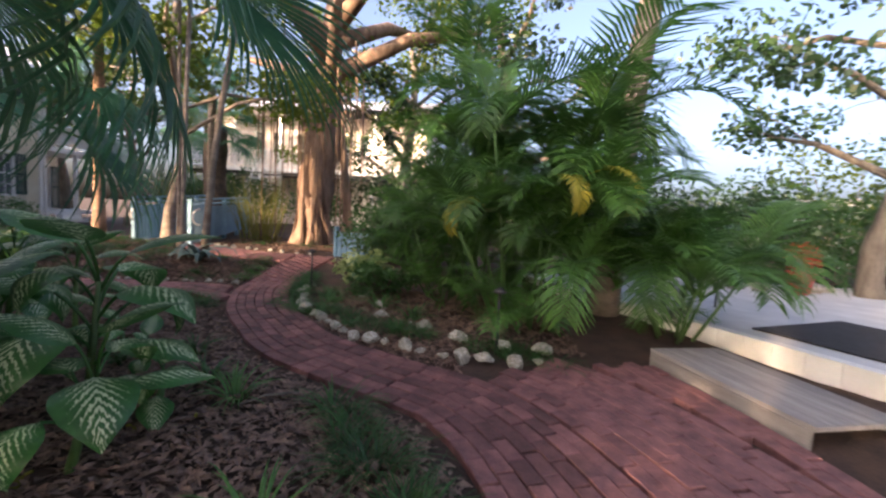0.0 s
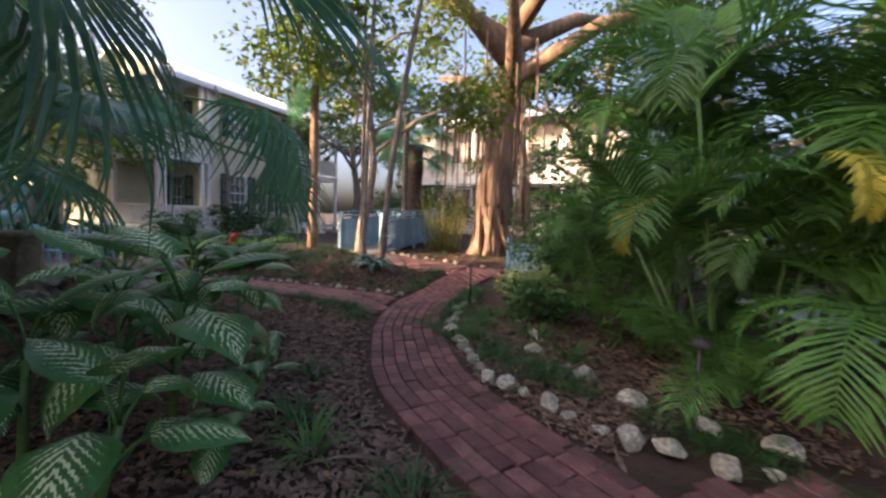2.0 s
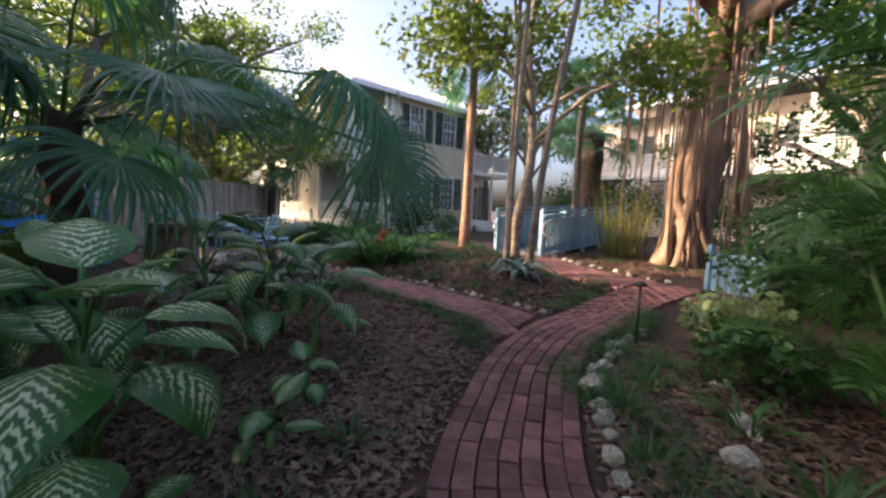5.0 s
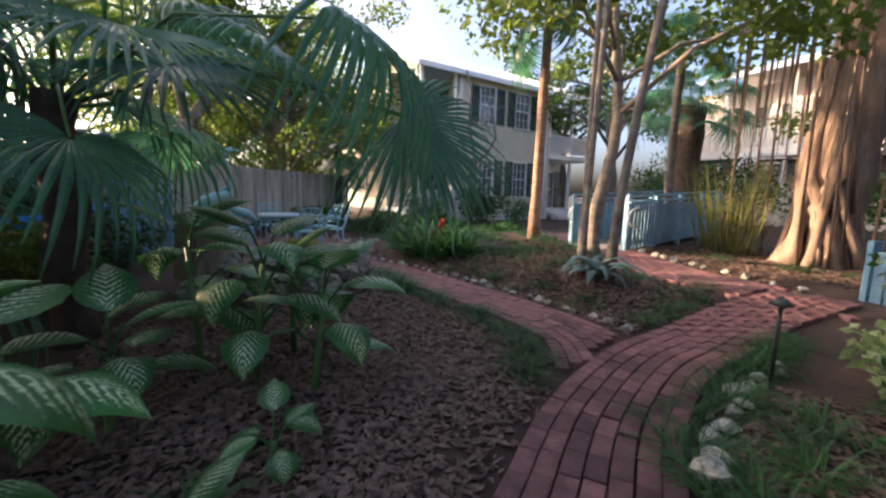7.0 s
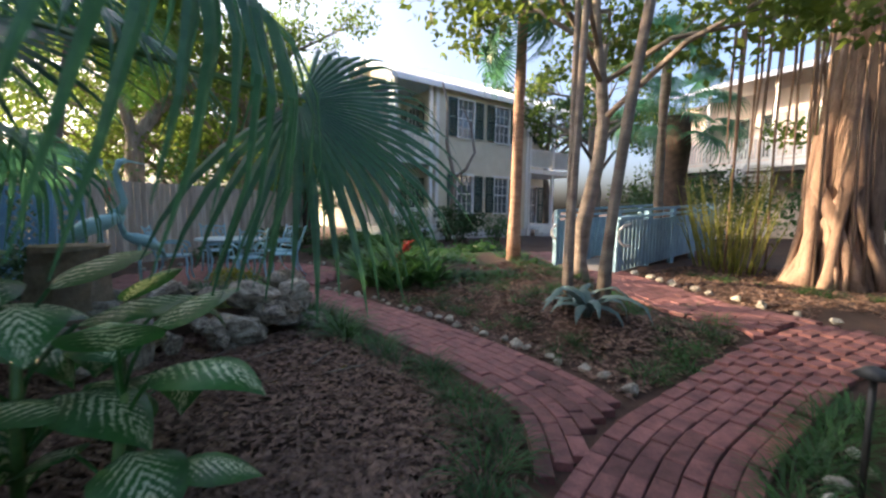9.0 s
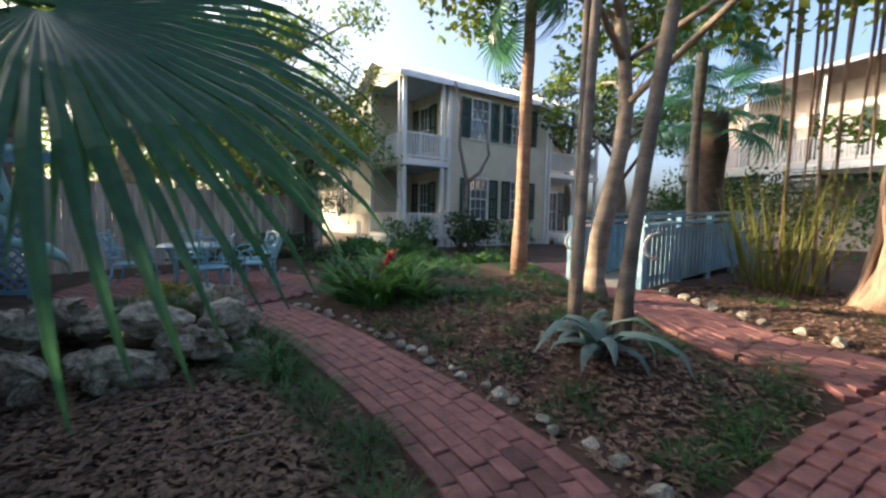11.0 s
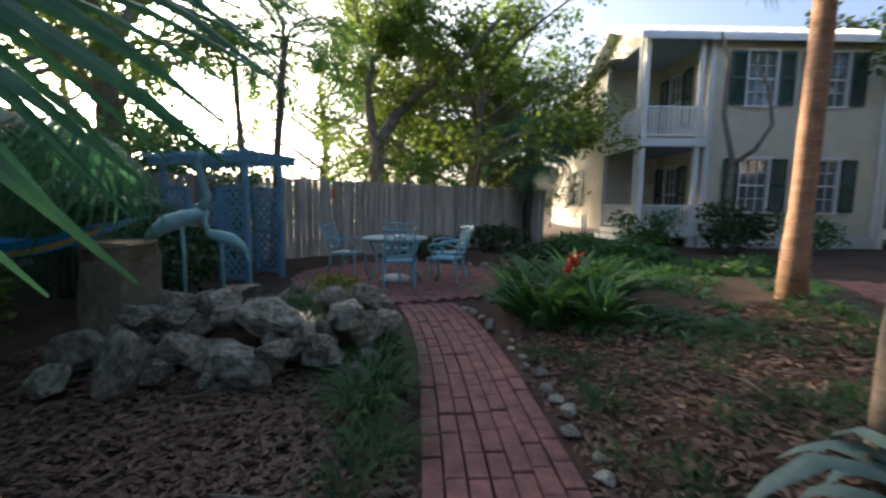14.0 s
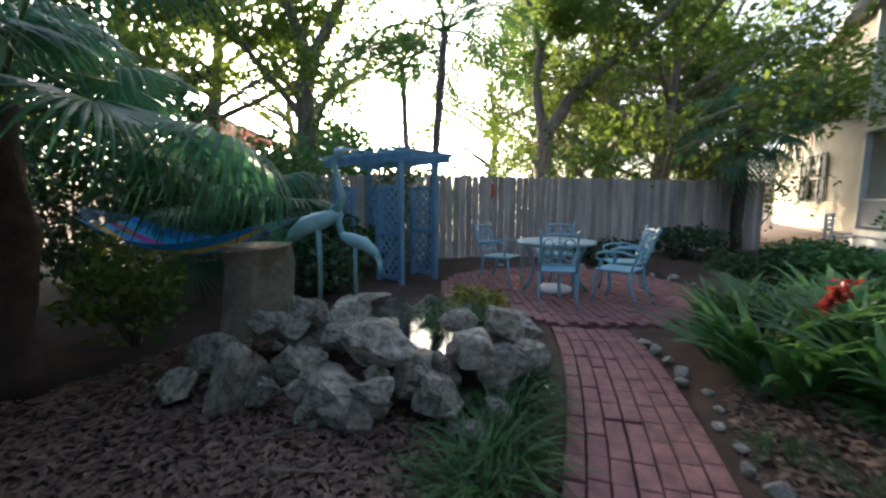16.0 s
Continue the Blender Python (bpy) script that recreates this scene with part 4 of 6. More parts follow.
def build_chair():
    e = base("patio_chair", 0, 0, 0, label="light blue scrolled cast metal patio armchair on bricks", category="chair", group="chairs round the patio table")
    # the seat faces +x
    Shape().box(-0.22, -0.23, 0.42, 0.24, 0.23, 0.445).ob("seat", M_TEAL, e, bevel=0.01)
    for y in (-0.22, 0.22):
        Shape().tube([(0.22, y, 0.42), (0.235, y, 0.3), (0.22, y, 0.15), (0.26, y, 0)], [0.017, 0.02, 0.015, 0.017], 6).ob("leg", M_TEAL, e, smooth=True)
        Shape().tube([(-0.2, y, 0.42), (-0.21, y, 0.25), (-0.27, y, 0.1), (-0.36, y, 0)], [0.018, 0.018, 0.015, 0.017], 6).ob("leg", M_TEAL, e, smooth=True)
        Shape().tube([(-0.26, y, 0.62), (-0.1, y * 1.1, 0.67), (0.1, y * 1.12, 0.66), (0.2, y * 1.1, 0.63), (0.22, y, 0.57), (0.16, y, 0.55), (0.17, y, 0.45)], 0.015, 6).ob("armrest", M_TEAL, e, smooth=True)
    b = Shape()

    def bk(z):
        return -0.21 - 0.16 * (z - 0.44) / 0.46

    for y in (-0.21, 0.21):
        b.tube([(bk(z), y, z) for z in (0.43, 0.6, 0.75, 0.9)] + [(bk(0.94), y * 1.1, 0.93)], 0.016, 6)
    for z in (0.52, 0.87):
        b.tube([(bk(z), y, z + (0.02 if abs(y) < 0.1 and z > 0.8 else 0)) for y in (-0.21, -0.07, 0.07, 0.21)], 0.014, 6)
    for cy, cz, q in ((0, 0.7, 0.1), (-0.12, 0.62, 0.055), (0.12, 0.62, 0.055), (-0.12, 0.78, 0.055), (0.12, 0.78, 0.055)):
        b.tube([(bk(cz + q * math.sin(t)), cy + q * math.cos(t), cz + q * math.sin(t)) for t in [k * 0.5236 for k in range(13)]], 0.009, 5)
    b.tube([(bk(0.54), 0, 0.54), (bk(0.86), 0, 0.86)], 0.01, 5)
    b.ob("backrest", M_TEAL, e, smooth=True)
    return e


build_table()
CHAIR = build_chair()
CX, CY = -9.82, 4.42
for k, (dx, dy, face) in enumerate(((0.72, 0.2, 195), (0.3, 0.88, 255), (-0.85, -0.15, 10), (-0.12, -0.85, 82), (-0.4, 0.85, 292))):
    m = pose(CX + dx, CY + dy, 0.02, 0, 0, face)
    if k == 0:
        CHAIR.matrix_basis = m
    else:
        copy_thing(CHAIR, m)
pb = Shape().tube([(-9.82, 4.42, 0.015), (-9.82, 4.42, 0.07), (-9.82, 4.42, 0.1), (-9.82, 4.42, 0.11)], [0.24, 0.24, 0.18, 0.04], 20).ob("umbrella_base", M_WHITE, smooth=True)
tagged(pb, "white round umbrella base under the patio table", "umbrella base")


# ---- heron statues ----
def build_heron(x, y, z, rz, k, head_down):
    e = base("heron_statue", x, y, z, rz, label="pale verdigris blue metal heron statue among the pond rocks", category="statue", group="heron statues")
    b = Shape()
    b.tube([Vector(p) * k for p in ((-0.34, 0, 0.52), (-0.27, 0, 0.6), (-0.15, 0, 0.69), (0, 0, 0.74), (0.1, 0, 0.78), (0.15, 0, 0.84))], [0.02 * k, 0.06 * k, 0.085 * k, 0.08 * k, 0.055 * k, 0.032 * k], 10)
    b.ob("body", M_HERON, e, smooth=True)
    t = Shape()
    for q in (-0.03, 0.0, 0.03):
        t.blade([Vector(p) * k for p in ((-0.2, q, 0.62), (-0.32, q * 2, 0.5), (-0.36, q * 2.4, 0.38))], [0.09 * k, 0.07 * k, 0.01], (0, 1, 0), 0.5)
    t.ob("tail", M_HERON, e, smooth=True)
    if head_down:
        neck = ((0.13, 0, 0.82), (0.17, 0, 0.95), (0.13, 0, 1.05), (0.16, 0, 1.13), (0.24, 0, 1.13), (0.28, 0, 1.06))
        bill = ((0.28, 0, 1.07), (0.32, 0, 0.9))
    else:
        neck = ((0.13, 0, 0.82), (0.19, 0, 0.95), (0.15, 0, 1.1), (0.12, 0, 1.25), (0.16, 0, 1.36), (0.22, 0, 1.38))
        bill = ((0.21, 0, 1.38), (0.42, 0, 1.36))
    Shape().tube([Vector(p) * k for p in neck], [0.042 * k, 0.036 * k, 0.031 * k, 0.03 * k, 0.038 * k, 0.03 * k], 8).ob("neck", M_HERON, e, smooth=True)
    Shape().tube([Vector(p) * k for p in bill], [0.014 * k, 0.003], 6).ob("bill", M_HERON, e)
    for q in (-0.035, 0.035):
        Shape().tube([Vector(p) * k for p in ((-0.04, q, 0.68), (-0.03, q, 0.36), (-0.04, q, 0.0))], [0.016 * k, 0.011 * k, 0.012 * k], 6).ob("leg", M_HERON, e, smooth=True)


build_heron(-6.6, 3.15, 0.42, 118, 0.95, False)
build_heron(-6.72, 3.38, 0.42, 290, 0.72, True)


# ---- pond rocks ----
ROCKS = [rock_mesh(i, 0.42, 4) for i in range(7)]
for me in ROCKS:
    me.materials.append(M_ROCK)


def rock(x, y, z, sx, sy, sz, k, rz=0.0, label="grey pitted coral rock beside the garden pond", group="pond rocks", name="rock", mats=None):
    o = new(name, (mats or ROCKS)[k % len(mats or ROCKS)])
    o.matrix_basis = Matrix.Translation((x, y, z)) @ Matrix.Rotation(rz, 4, "Z") @ Matrix.Diagonal((sx, sy, sz, 1))
    return tagged(o, label, "rock", group)


for i, q in enumerate((
        (-5.5, 3.45, 0.2, .27, .2, .27), (-5.62, 4.22, 0.15, .3, .28, .2), (-5.85, 4.3, 0.42, .24, .32, .17), (-5.9, 3.98, 0.42, .16, .2, .13),
        (-5.72, 3.95, 0.22, .13, .14, .1), (-5.85, 3.6, 0.42, .16, .16, .12), (-5.95, 3.72, 0.5, .18, .14, .12), (-5.9, 4.72, 0.16, .2, .2, .16),
        (-6.15, 4.78, 0.4, .2, .2, .14), (-6.35, 4.9, 0.2, .22, .2, .18), (-6.5, 4.85, 0.45, .22, .22, .17), (-6.3, 4.62, 0.5, .16, .15, .12),
        (-6.75, 4.95, 0.2, .2, .18, .16), (-7.0, 4.85, 0.32, .2, .16, .14), (-7.4, 4.72, 0.15, .22, .18, .14), (-7.8, 4.3, 0.16, .22, .16, .14),
        (-6.2, 3.2, 0.3, .28, .22, .24), (-6.5, 3.55, 0.35, .25, .22, .2), (-6.45, 3.3, 0.15, .3, .3, .2), (-6.75, 3.55, 0.44, .26, .16, .08),
        (-7.05, 3.5, 0.2, .3, .34, .22), (-7.3, 3.75, 0.15, .26, .26, .2), (-7.7, 3.95, 0.16, .2, .2, .16), (-5.7, 2.95, 0.15, .28, .2, .18),
        (-5.95, 3.2, 0.38, .18, .18, .13), (-5.75, 4.95, 0.1, .13, .12, .09), (-6.05, 5.02, 0.1, .11, .12, .09), (-5.35, 3.1, 0.1, .2, .16, .13),
        (-5.95, 3.5, 0.12, .24, .24, .16), (-6.95, 3.15, 0.2, .26, .22, .2), (-6.1, 4.5, 0.15, .26, .3, .18))):
    rock(q[0], q[1], q[2], q[3] * 0.92, q[4] * 0.92, q[5] * 0.92, i, i * 1.3)
rr = random.Random(44)
for i in range(46):
    a, q = rr.uniform(0, 6.283), rr.uniform(0.75, 1.05)
    sz = rr.uniform(0.05, 0.13)
    rock(-6.45 + 1.0 * q * math.cos(a), 4.05 + 0.95 * q * math.sin(a), rr.uniform(0.06, 0.42), sz, sz * rr.uniform(0.7, 1), sz * 0.75, i, a)
CAP = rock_mesh(21, 0.2)
CAP.materials.append(M_ROCK)
st = Shape()
st.tube([(-6.07, 2.98, 0.25), (-6.07, 2.98, 0.5), (-6.08, 2.99, 0.8), (-6.07, 2.98, 0.93), (-6.07, 2.98, 0.95)], [0.3, 0.27, 0.255, 0.27, 0.24], 14, bumpy=0.25)
tagged(st.ob("stone_pillar", material("mossy_stone", (0.06, 0.05, 0.03), (0.24, 0.2, 0.14), 4, 0.9, 0.7, 24), bevel=0.02), "square mossy stone pillar standing on the pond rocks", "pillar")
wt = Shape()
wt.add([(-6.6 + 0.62 * math.cos(k * 0.3927), 4.2 + 0.5 * math.sin(k * 0.3927), 0.3) for k in range(16)], [tuple(range(16))])
tagged(wt.ob("pond_water", M_WATER), "still dark water in the rock pond", "water", kind="structure")
for i, (x, y, z, k) in enumerate(((-6.6, 4.35, 0.3, 1.0), (-6.8, 4.1, 0.3, 0.9), (-6.9, 4.5, 0.34, 1.0), (-7.2, 4.35, 0.3, 0.9), (-6.5, 4.6, 0.4, 0.7), (-7.1, 4.0, 0.3, 1.0))):
    strap_clump(x, y, GRASS[i % 4], "pond_grass", "bright green grassy plant growing in the pond", "plant", k, i, "pond plants", z)
bush(-7.35, 4.3, 0.28, 0.3, 0.3, 0.12, 420, 0.06, M_YELL, 77, "low yellow-green creeper on the pond rocks", "creeper", "plant")

# ---- stones along the paths ----
ESTONE = [rock_mesh(40 + i, 0.55, 2) for i in range(4)]
for me in ESTONE:
    me.materials.append(M_STONE)


def edging(pts, step, size, seed, jit=0.05):
    r = random.Random(seed)
    for i, p in enumerate(smooth_line([(x, y, 0) for x, y in pts], step)):
        s = size * r.uniform(0.5, 1.1)
        rock(p.x + r.uniform(-jit, jit), p.y + r.uniform(-jit, jit), slope(p.x, p.y) + s * 0.25, s, s * r.uniform(0.7, 1), s * r.uniform(0.55, 0.85), i, r.uniform(0, 6),
             "pale pitted edging stone along the brick path", "edging stones", "edging_stone", ESTONE)


edging([(0.85, 3.55), (0.5, 3.58), (-0.1, 3.7), (-0.85, 4.1), (-1.4, 4.7), (-1.8, 5.4), (-2.05, 6.2), (-2.12, 7.0)], 0.2, 0.11, 1)
edging([(-3.3, 6.6), (-4.2, 6.55), (-5.2, 6.4), (-6.1, 6.28), (-6.8, 6.14), (-7.6, 5.86), (-8.1, 5.6)], 0.2, 0.075, 2)
edging([(-3.0, 9.45), (-3.9, 9.6), (-5.1, 10.1), (-6.0, 10.5)], 0.35, 0.1, 3)
edging([(-8.4, 6.0), (-9.2, 6.6), (-10.3, 6.75), (-11.4, 6.2), (-12.2, 5.2), (-12.2, 3.8), (-11.4, 2.8)], 0.42, 0.1, 4)
edging([(0.9, 3.9), (0.3, 4.1), (-0.5, 4.6), (-0.9, 5.3), (-1.0, 6.2)], 0.36, 0.14, 6, 0.14)

# ---- grass tufts ----
gr = random.Random(31)


def tufts(pts, step, jit, scale, seed):
    r = random.Random(seed)
    for i, p in enumerate(smooth_line([(x, y, 0) for x, y in pts], step)):
        strap_clump(p.x + r.uniform(-jit, jit), p.y + r.uniform(-jit, jit), GRASS[i % 4], "grass_tuft", "dark green mondo grass tuft edging the path", "grass", scale * r.uniform(0.65, 1.2), r.uniform(0, 6), "path edge grass")


tufts([(0.05, 1.45), (-0.2, 1.85), (-0.55, 2.35), (-0.75, 2.6)], 0.11, 0.09, 0.85, 1)
tufts([(-0.1, 4.05), (-0.8, 4.5), (-1.25, 5.1), (-1.5, 5.9)], 0.14, 0.16, 0.85, 9)
tufts([(0.9, 3.75), (0.3, 3.95)], 0.13, 0.12, 0.75, 10)
tufts([(-1.6, 4.8), (-2.0, 5.6), (-2.25, 6.6), (-2.35, 7.6)], 0.13, 0.12, 0.9, 2)
tufts([(-2.75, 4.95), (-3.3, 5.35), (-4.2, 5.42), (-5.2, 5.3), (-6.2, 5.12), (-7.0, 4.98)], 0.13, 0.09, 0.8, 3)
tufts([(-5.3, 5.2), (-6.0, 5.08), (-6.8, 4.95)], 0.12, 0.1, 1.25, 4)
tufts([(-3.35, 6.9), (-3.4, 7.6), (-3.5, 8.3), (-3.9, 8.8)], 0.17, 0.16, 0.65, 5)
tufts([(-4.2, 6.75), (-5.4, 6.6), (-6.4, 6.45), (-7.2, 6.3)], 0.3, 0.2, 0.7, 6)
tufts([(-0.4, 4.5), (0.2, 4.0), (1.0, 3.6)], 0.3, 0.2, 0.8, 7)
tufts([(-3.0, 11.0), (-4.0, 10.8), (-5.5, 11.3)], 0.4, 0.15, 0.8, 8)
LIRI = strap_mesh(61, 40, 0.5, 0.02, M_STRAP, 0.08, 0.8)
strap_clump(-0.62, 1.45, LIRI, "spider_plant", "bright green spider plant in the leaf litter", "plant", 0.75, 0.4)
for i, (x, y, k) in enumerate(((-1.55, 2.75, 0.65), (-1.95, 3.3, 0.6), (-2.35, 3.0, 0.55))):
    strap_clump(x, y, LIRI, "spider_plant", "green spider plant with arching leaves in the mulch", "plant", k, i)
for i, (x, y, k) in enumerate(((-0.75, 5.2, 0.85), (-0.3, 4.75, 0.8), (-1.1, 5.9, 0.8), (-1.25, 2.55, 0.7), (-1.3, 6.5, 0.7))):
    strap_clump(x, y, LIRI, "spider_plant", "arching green strap-leaved plant beside the brick path", "plant", k, i * 1.7)
LILY = strap_mesh(62, 46, 0.82, 0.078, M_STRAP, 0.22, 0.68)
for i, (x, y, k) in enumerate(((-7.2, 6.5, 0.9), (-7.35, 7.0, 0.95), (-7.0, 6.95, 0.75), (-7.65, 6.35, 1.0), (-8.0, 6.75, 1.0), (-8.4, 6.4, 0.9), (-8.5, 7.2, 0.95), (-9.0, 6.9, 0.9), (-7.7, 7.1, 0.8), (-9.3, 7.6, 0.9))):
    strap_clump(x, y, LILY, "crinum_lily", "broad strap-leaved lily clump beside the brick path", "plant", k, i * 1.1, "lily bed")
rb = Shape()
rq = random.Random(6)
for k in range(9):
    leaf_cloud(rb, rq, (0.03 * k, 0.012 * k, 0.05 * k), (0.05, 0.05, 0.06), 16, 0.08)
RL = rb.data("red_plume", M_REDLEAF)
strap_clump(-7.7, 6.72, RL, "red_bromeliad", "red bromeliad flower spike among the lilies", "plant", 0.85, 0.3, z=0.42)
r1 = random.Random(17)
for i in range(130):
    x, y = r1.uniform(-7.2, -3.3), r1.uniform(6.5, 9.6)
    if path_gap(x, y) > 0.12 and math.hypot(x + 4.3, y - 7.3) > 0.5:
        strap_clump(x, y, GRASS[i % 4], "grass_tuft", "small green grass tuft growing through mulch", "grass", r1.uniform(0.35, 0.75), r1.uniform(0, 6), "island grass")
COVER = [strap_mesh(80 + i, 34, 0.26, 0.022, (M_STRAP, M_BUSH, M_GRASS)[i], 0.16, 1.0, 0.75) for i in range(3)]
for i in range(150):
    x, y = r1.uniform(-14.5, -6.2), r1.uniform(6.3, 10.6)
    if path_gap(x, y) > 0.15 and math.hypot(x + 7.35, y - 8.9) > 0.3:
        strap_clump(x, y, COVER[i % 3], "ground_cover_plant", "low green leafy ground cover plant in the bed", "plant", r1.uniform(0.6, 1.5), r1.uniform(0, 6), "bed ground cover")
# agave at the island's tip
ag = Shape()
r0 = random.Random(8)
for k in range(11):
    a = k * 2.4
    h = Vector((math.cos(a), math.sin(a), 0))
    ang, p, pts = r0.uniform(0.95, 1.5), Vector((0, 0, 0.02)), []
    ln = r0.uniform(0.5, 0.95)
    for j in range(7):
        pts.append(p.copy())
        p = p + (h * math.cos(ang) + Vector((0, 0, math.sin(ang)))) * ln / 6
        ang -= r0.uniform(0.2, 0.75)
    ag.blade(pts, [0.06, 0.085, 0.1, 0.1, 0.08, 0.05, 0.004], (-h.y, h.x, 0), 0.5)
for x, y, k, q in ((-4.25, 7.25, 1.0, 0), (-4.5, 7.4, 0.8, 2)):
    o = new("agave", bpy.data.meshes.get("agave_leaves") or ag.data("agave_leaves", M_AGAVE, True))
    o.matrix_basis = Matrix.Translation((x, y, ground_z(x, y))) @ Matrix.Rotation(q, 4, "Z") @ Matrix.Scale(k, 4)
    tagged(o, "blue-green agave with curling thick leaves in mulch", "plant", "agaves")

# ---- leaf litter ----
def litter(count, seed, zones):
    r = random.Random(seed)
    s = Shape()
    for x0, y0, x1, y1, share in zones:
        for _ in range(int(count * share)):
            x, y = r.uniform(x0, x1), r.uniform(y0, y1)
            if path_gap(x, y) < r.uniform(0.0, 0.15) and r.random() < 0.995:
                continue
            z = ground_z(x, y) + 0.006 + r.uniform(0, 0.02)
            a = r.uniform(0, 6.283)
            ln, w = r.uniform(0.018, 0.05), r.uniform(0.009, 0.02)
            d = Vector((math.cos(a), math.sin(a), r.uniform(-0.3, 0.3)))
            t = Vector((-math.sin(a), math.cos(a), r.uniform(-0.5, 0.5)))
            p = Vector((x, y, z))
            c = Vector((0, 0, r.uniform(0.0, 0.012)))
            s.add([p - d * ln, p + t * w + c, p + d * ln, p - t * w + c], [(0, 1, 2, 3)])
    return tagged(s.ob("leaf_litter", M_LITTER), "brown dry leaves and bark mulch covering the beds", "leaf litter", kind="stuff")


litter(62000, 3, ((-3.6, 0.6, 0.2, 5.4, 0.35), (-6.3, 2.2, -3.0, 5.6, 0.26), (-7.2, 6.2, -3.2, 10.0, 0.24), (-2.2, 3.5, 1.4, 6.5, 0.14), (-6.0, 10.0, -2.0, 13.5, 0.09)))

FALLEN = broad_leaf(90, M_YELL, 0.2, 0.1, 0.25, 0.03)
for i, (x, y) in enumerate(((-1.62, 2.12), (-1.33, 2.25), (-1.72, 1.72), (-0.3, 2.95), (-1.2, 3.0), (-4.6, 4.9))):
    o = new("fallen_leaf", FALLEN)
    o.matrix_basis = Matrix.Translation((x, y, ground_z(x, y) + 0.025)) @ Matrix.Rotation(i * 2.1, 4, "Z") @ Matrix.Rotation(0.85, 4, "Y") @ Matrix.Scale((1.0, 1.1, 1.0, 0.35, 0.4, 0.6)[i], 4)
    tagged(o, "yellowed fallen leaf lying on the ground", "leaf", "fallen leaves")
tw = random.Random(23)
for i in range(16):
    x, y = tw.choice(((-4.9, 4.6), (-5.5, 7.2), (-1.8, 3.0), (-0.3, 4.6), (-6.0, 7.6)))
    x, y, a = x + tw.uniform(-0.9, 0.9), y + tw.uniform(-0.5, 0.5), tw.uniform(0, 6.28)
    if path_gap(x, y) > 0.3:
        d = Vector((math.cos(a), math.sin(a), 0))
        z = Vector((x, y, ground_z(x, y) + 0.02))
        tagged(Shape().tube([z - d * 0.22, z + Vector((0, 0, 0.02)), z + d * 0.2 + Vector((-d.y, d.x, 0)) * 0.05], [0.008, 0.007, 0.004], 5).ob("twig", M_BARK), "brown fallen twig on the mulch", "twig", "fallen twigs")

# ---- dumb canes ----
for i, q in enumerate(((-1.95, 2.25, 0.75, 11, 1.15), (-2.2, 1.75, 0.6, 10, 1.1), (-1.6, 1.75, 0.4, 8, 0.95), (-2.5, 2.3, 0.7, 9, 1.05), (-2.75, 1.7, 0.8, 9, 1.1), (-1.62, 2.35, 0.16, 6, 0.6),
                       (-3.5, 3.3, 0.78, 11, 1.15), (-3.75, 3.0, 0.85, 9, 1.1), (-3.2, 3.6, 0.6, 9, 1.0), (-3.9, 3.6, 0.6, 8, 1.0), (-2.55, 3.3, 0.14, 6, 0.55), (-2.1, 2.95, 0.1, 5, 0.5), (-3.2, 2.6, 0.4, 8, 0.9))):
    dieffenbachia(*q, i)

# ---- fan palms over the path ----
fan_palm(-2.3, 0.3, 2.0, 0.1, [((-1.25, 1.45, 2.05), (0.45, 0.3, -0.75), 1.0), ((-0.95, 1.75, 2.15), (0.7, 0.5, -0.5), 0.9), ((-1.7, 1.5, 2.0), (0.1, 0.5, -0.8), 0.9), ((-1.0, 0.7, 2.2), (0.8, -0.1, -0.5), 0.95)], 8, 0.95, 1, "fan palm with long drooping glossy leaflets above the path")
fan_palm(-4.9, 2.1, 1.9, 0.13, [((-3.71, 4.38, 1.82), (0.42, 0.85, -0.42), 1.25, 0.75), ((-3.82, 4.42, 1.86), (0.0, 1.0, -0.28), 1.02, 0.85), ((-3.15, 3.75, 2.2), (0.12, 0.9, -0.42), 1.2, 0.3), ((-4.2, 3.4, 2.3), (0.3, 0.6, -0.3), 1.0), ((-3.6, 2.7, 2.1), (0.9, 0.2, -0.3), 1.0)], 9, 1.0, 2, "fan palm with spreading blue-green leaves arching over the mulch")
fan_palm(-5.1, 0.6, 2.3, 0.22, [((-5.3, 2.4, 1.95), (-0.3, 0.9, -0.35), 1.1), ((-4.6, 2.3, 2.3), (0.2, 0.9, -0.2), 1.0), ((-5.9, 1.9, 1.7), (-0.6, 0.6, -0.4), 1.0)], 12, 1.0, 3, "thick dark-trunked fan palm in the shade")
fan_palm(-3.6, 0.9, 0.9, 0.1, [], 11, 0.85, 4, "low bright green fan palm in the bed")
fan_palm(-3.2, -0.3, 3.2, 0.12, [], 12, 1.0, 5, "tall fan palm above the bed")
fan_palm(-7.9, 0.5, 0.8, 0.1, [], 10, 0.8, 6, "low yellow-green fan palm beside the pond")

# ---- feather palm clump and trees by the path ----
feather_clump(0.95, 4.75, 15, 1.45, 3, "dense feather palm clump with arching fronds beside the path", 0.75, ((0.4, 4.35, 1.35, 3.9, 0.75), (1.4, 4.3, 1.7, -0.7, 0.85), (1.1, 4.2, 1.6, -1.3, 0.7)), tall=2.2)
feather_clump(1.8, 5.8, 11, 2.1, 4, "tall feather palm clump behind the path", 0.7, tall=3.2)
feather_clump(0.6, 7.0, 8, 1.5, 5, "feather palm with slim stems in the bed", 0.7, tall=2.4)
feather_clump(0.1, 6.2, 8, 1.5, 8, "slender feather palm behind the clump", 0.6, tall=3.0)
feather_clump(2.6, 4.6, 8, 1.5, 6, "low feather palm beside the deck", 0.5, tall=0.7)
feather_clump(-0.5, 9.2, 8, 1.3, 7, "feather palm shrubs against a blue fence", 0.8, tall=2.0)
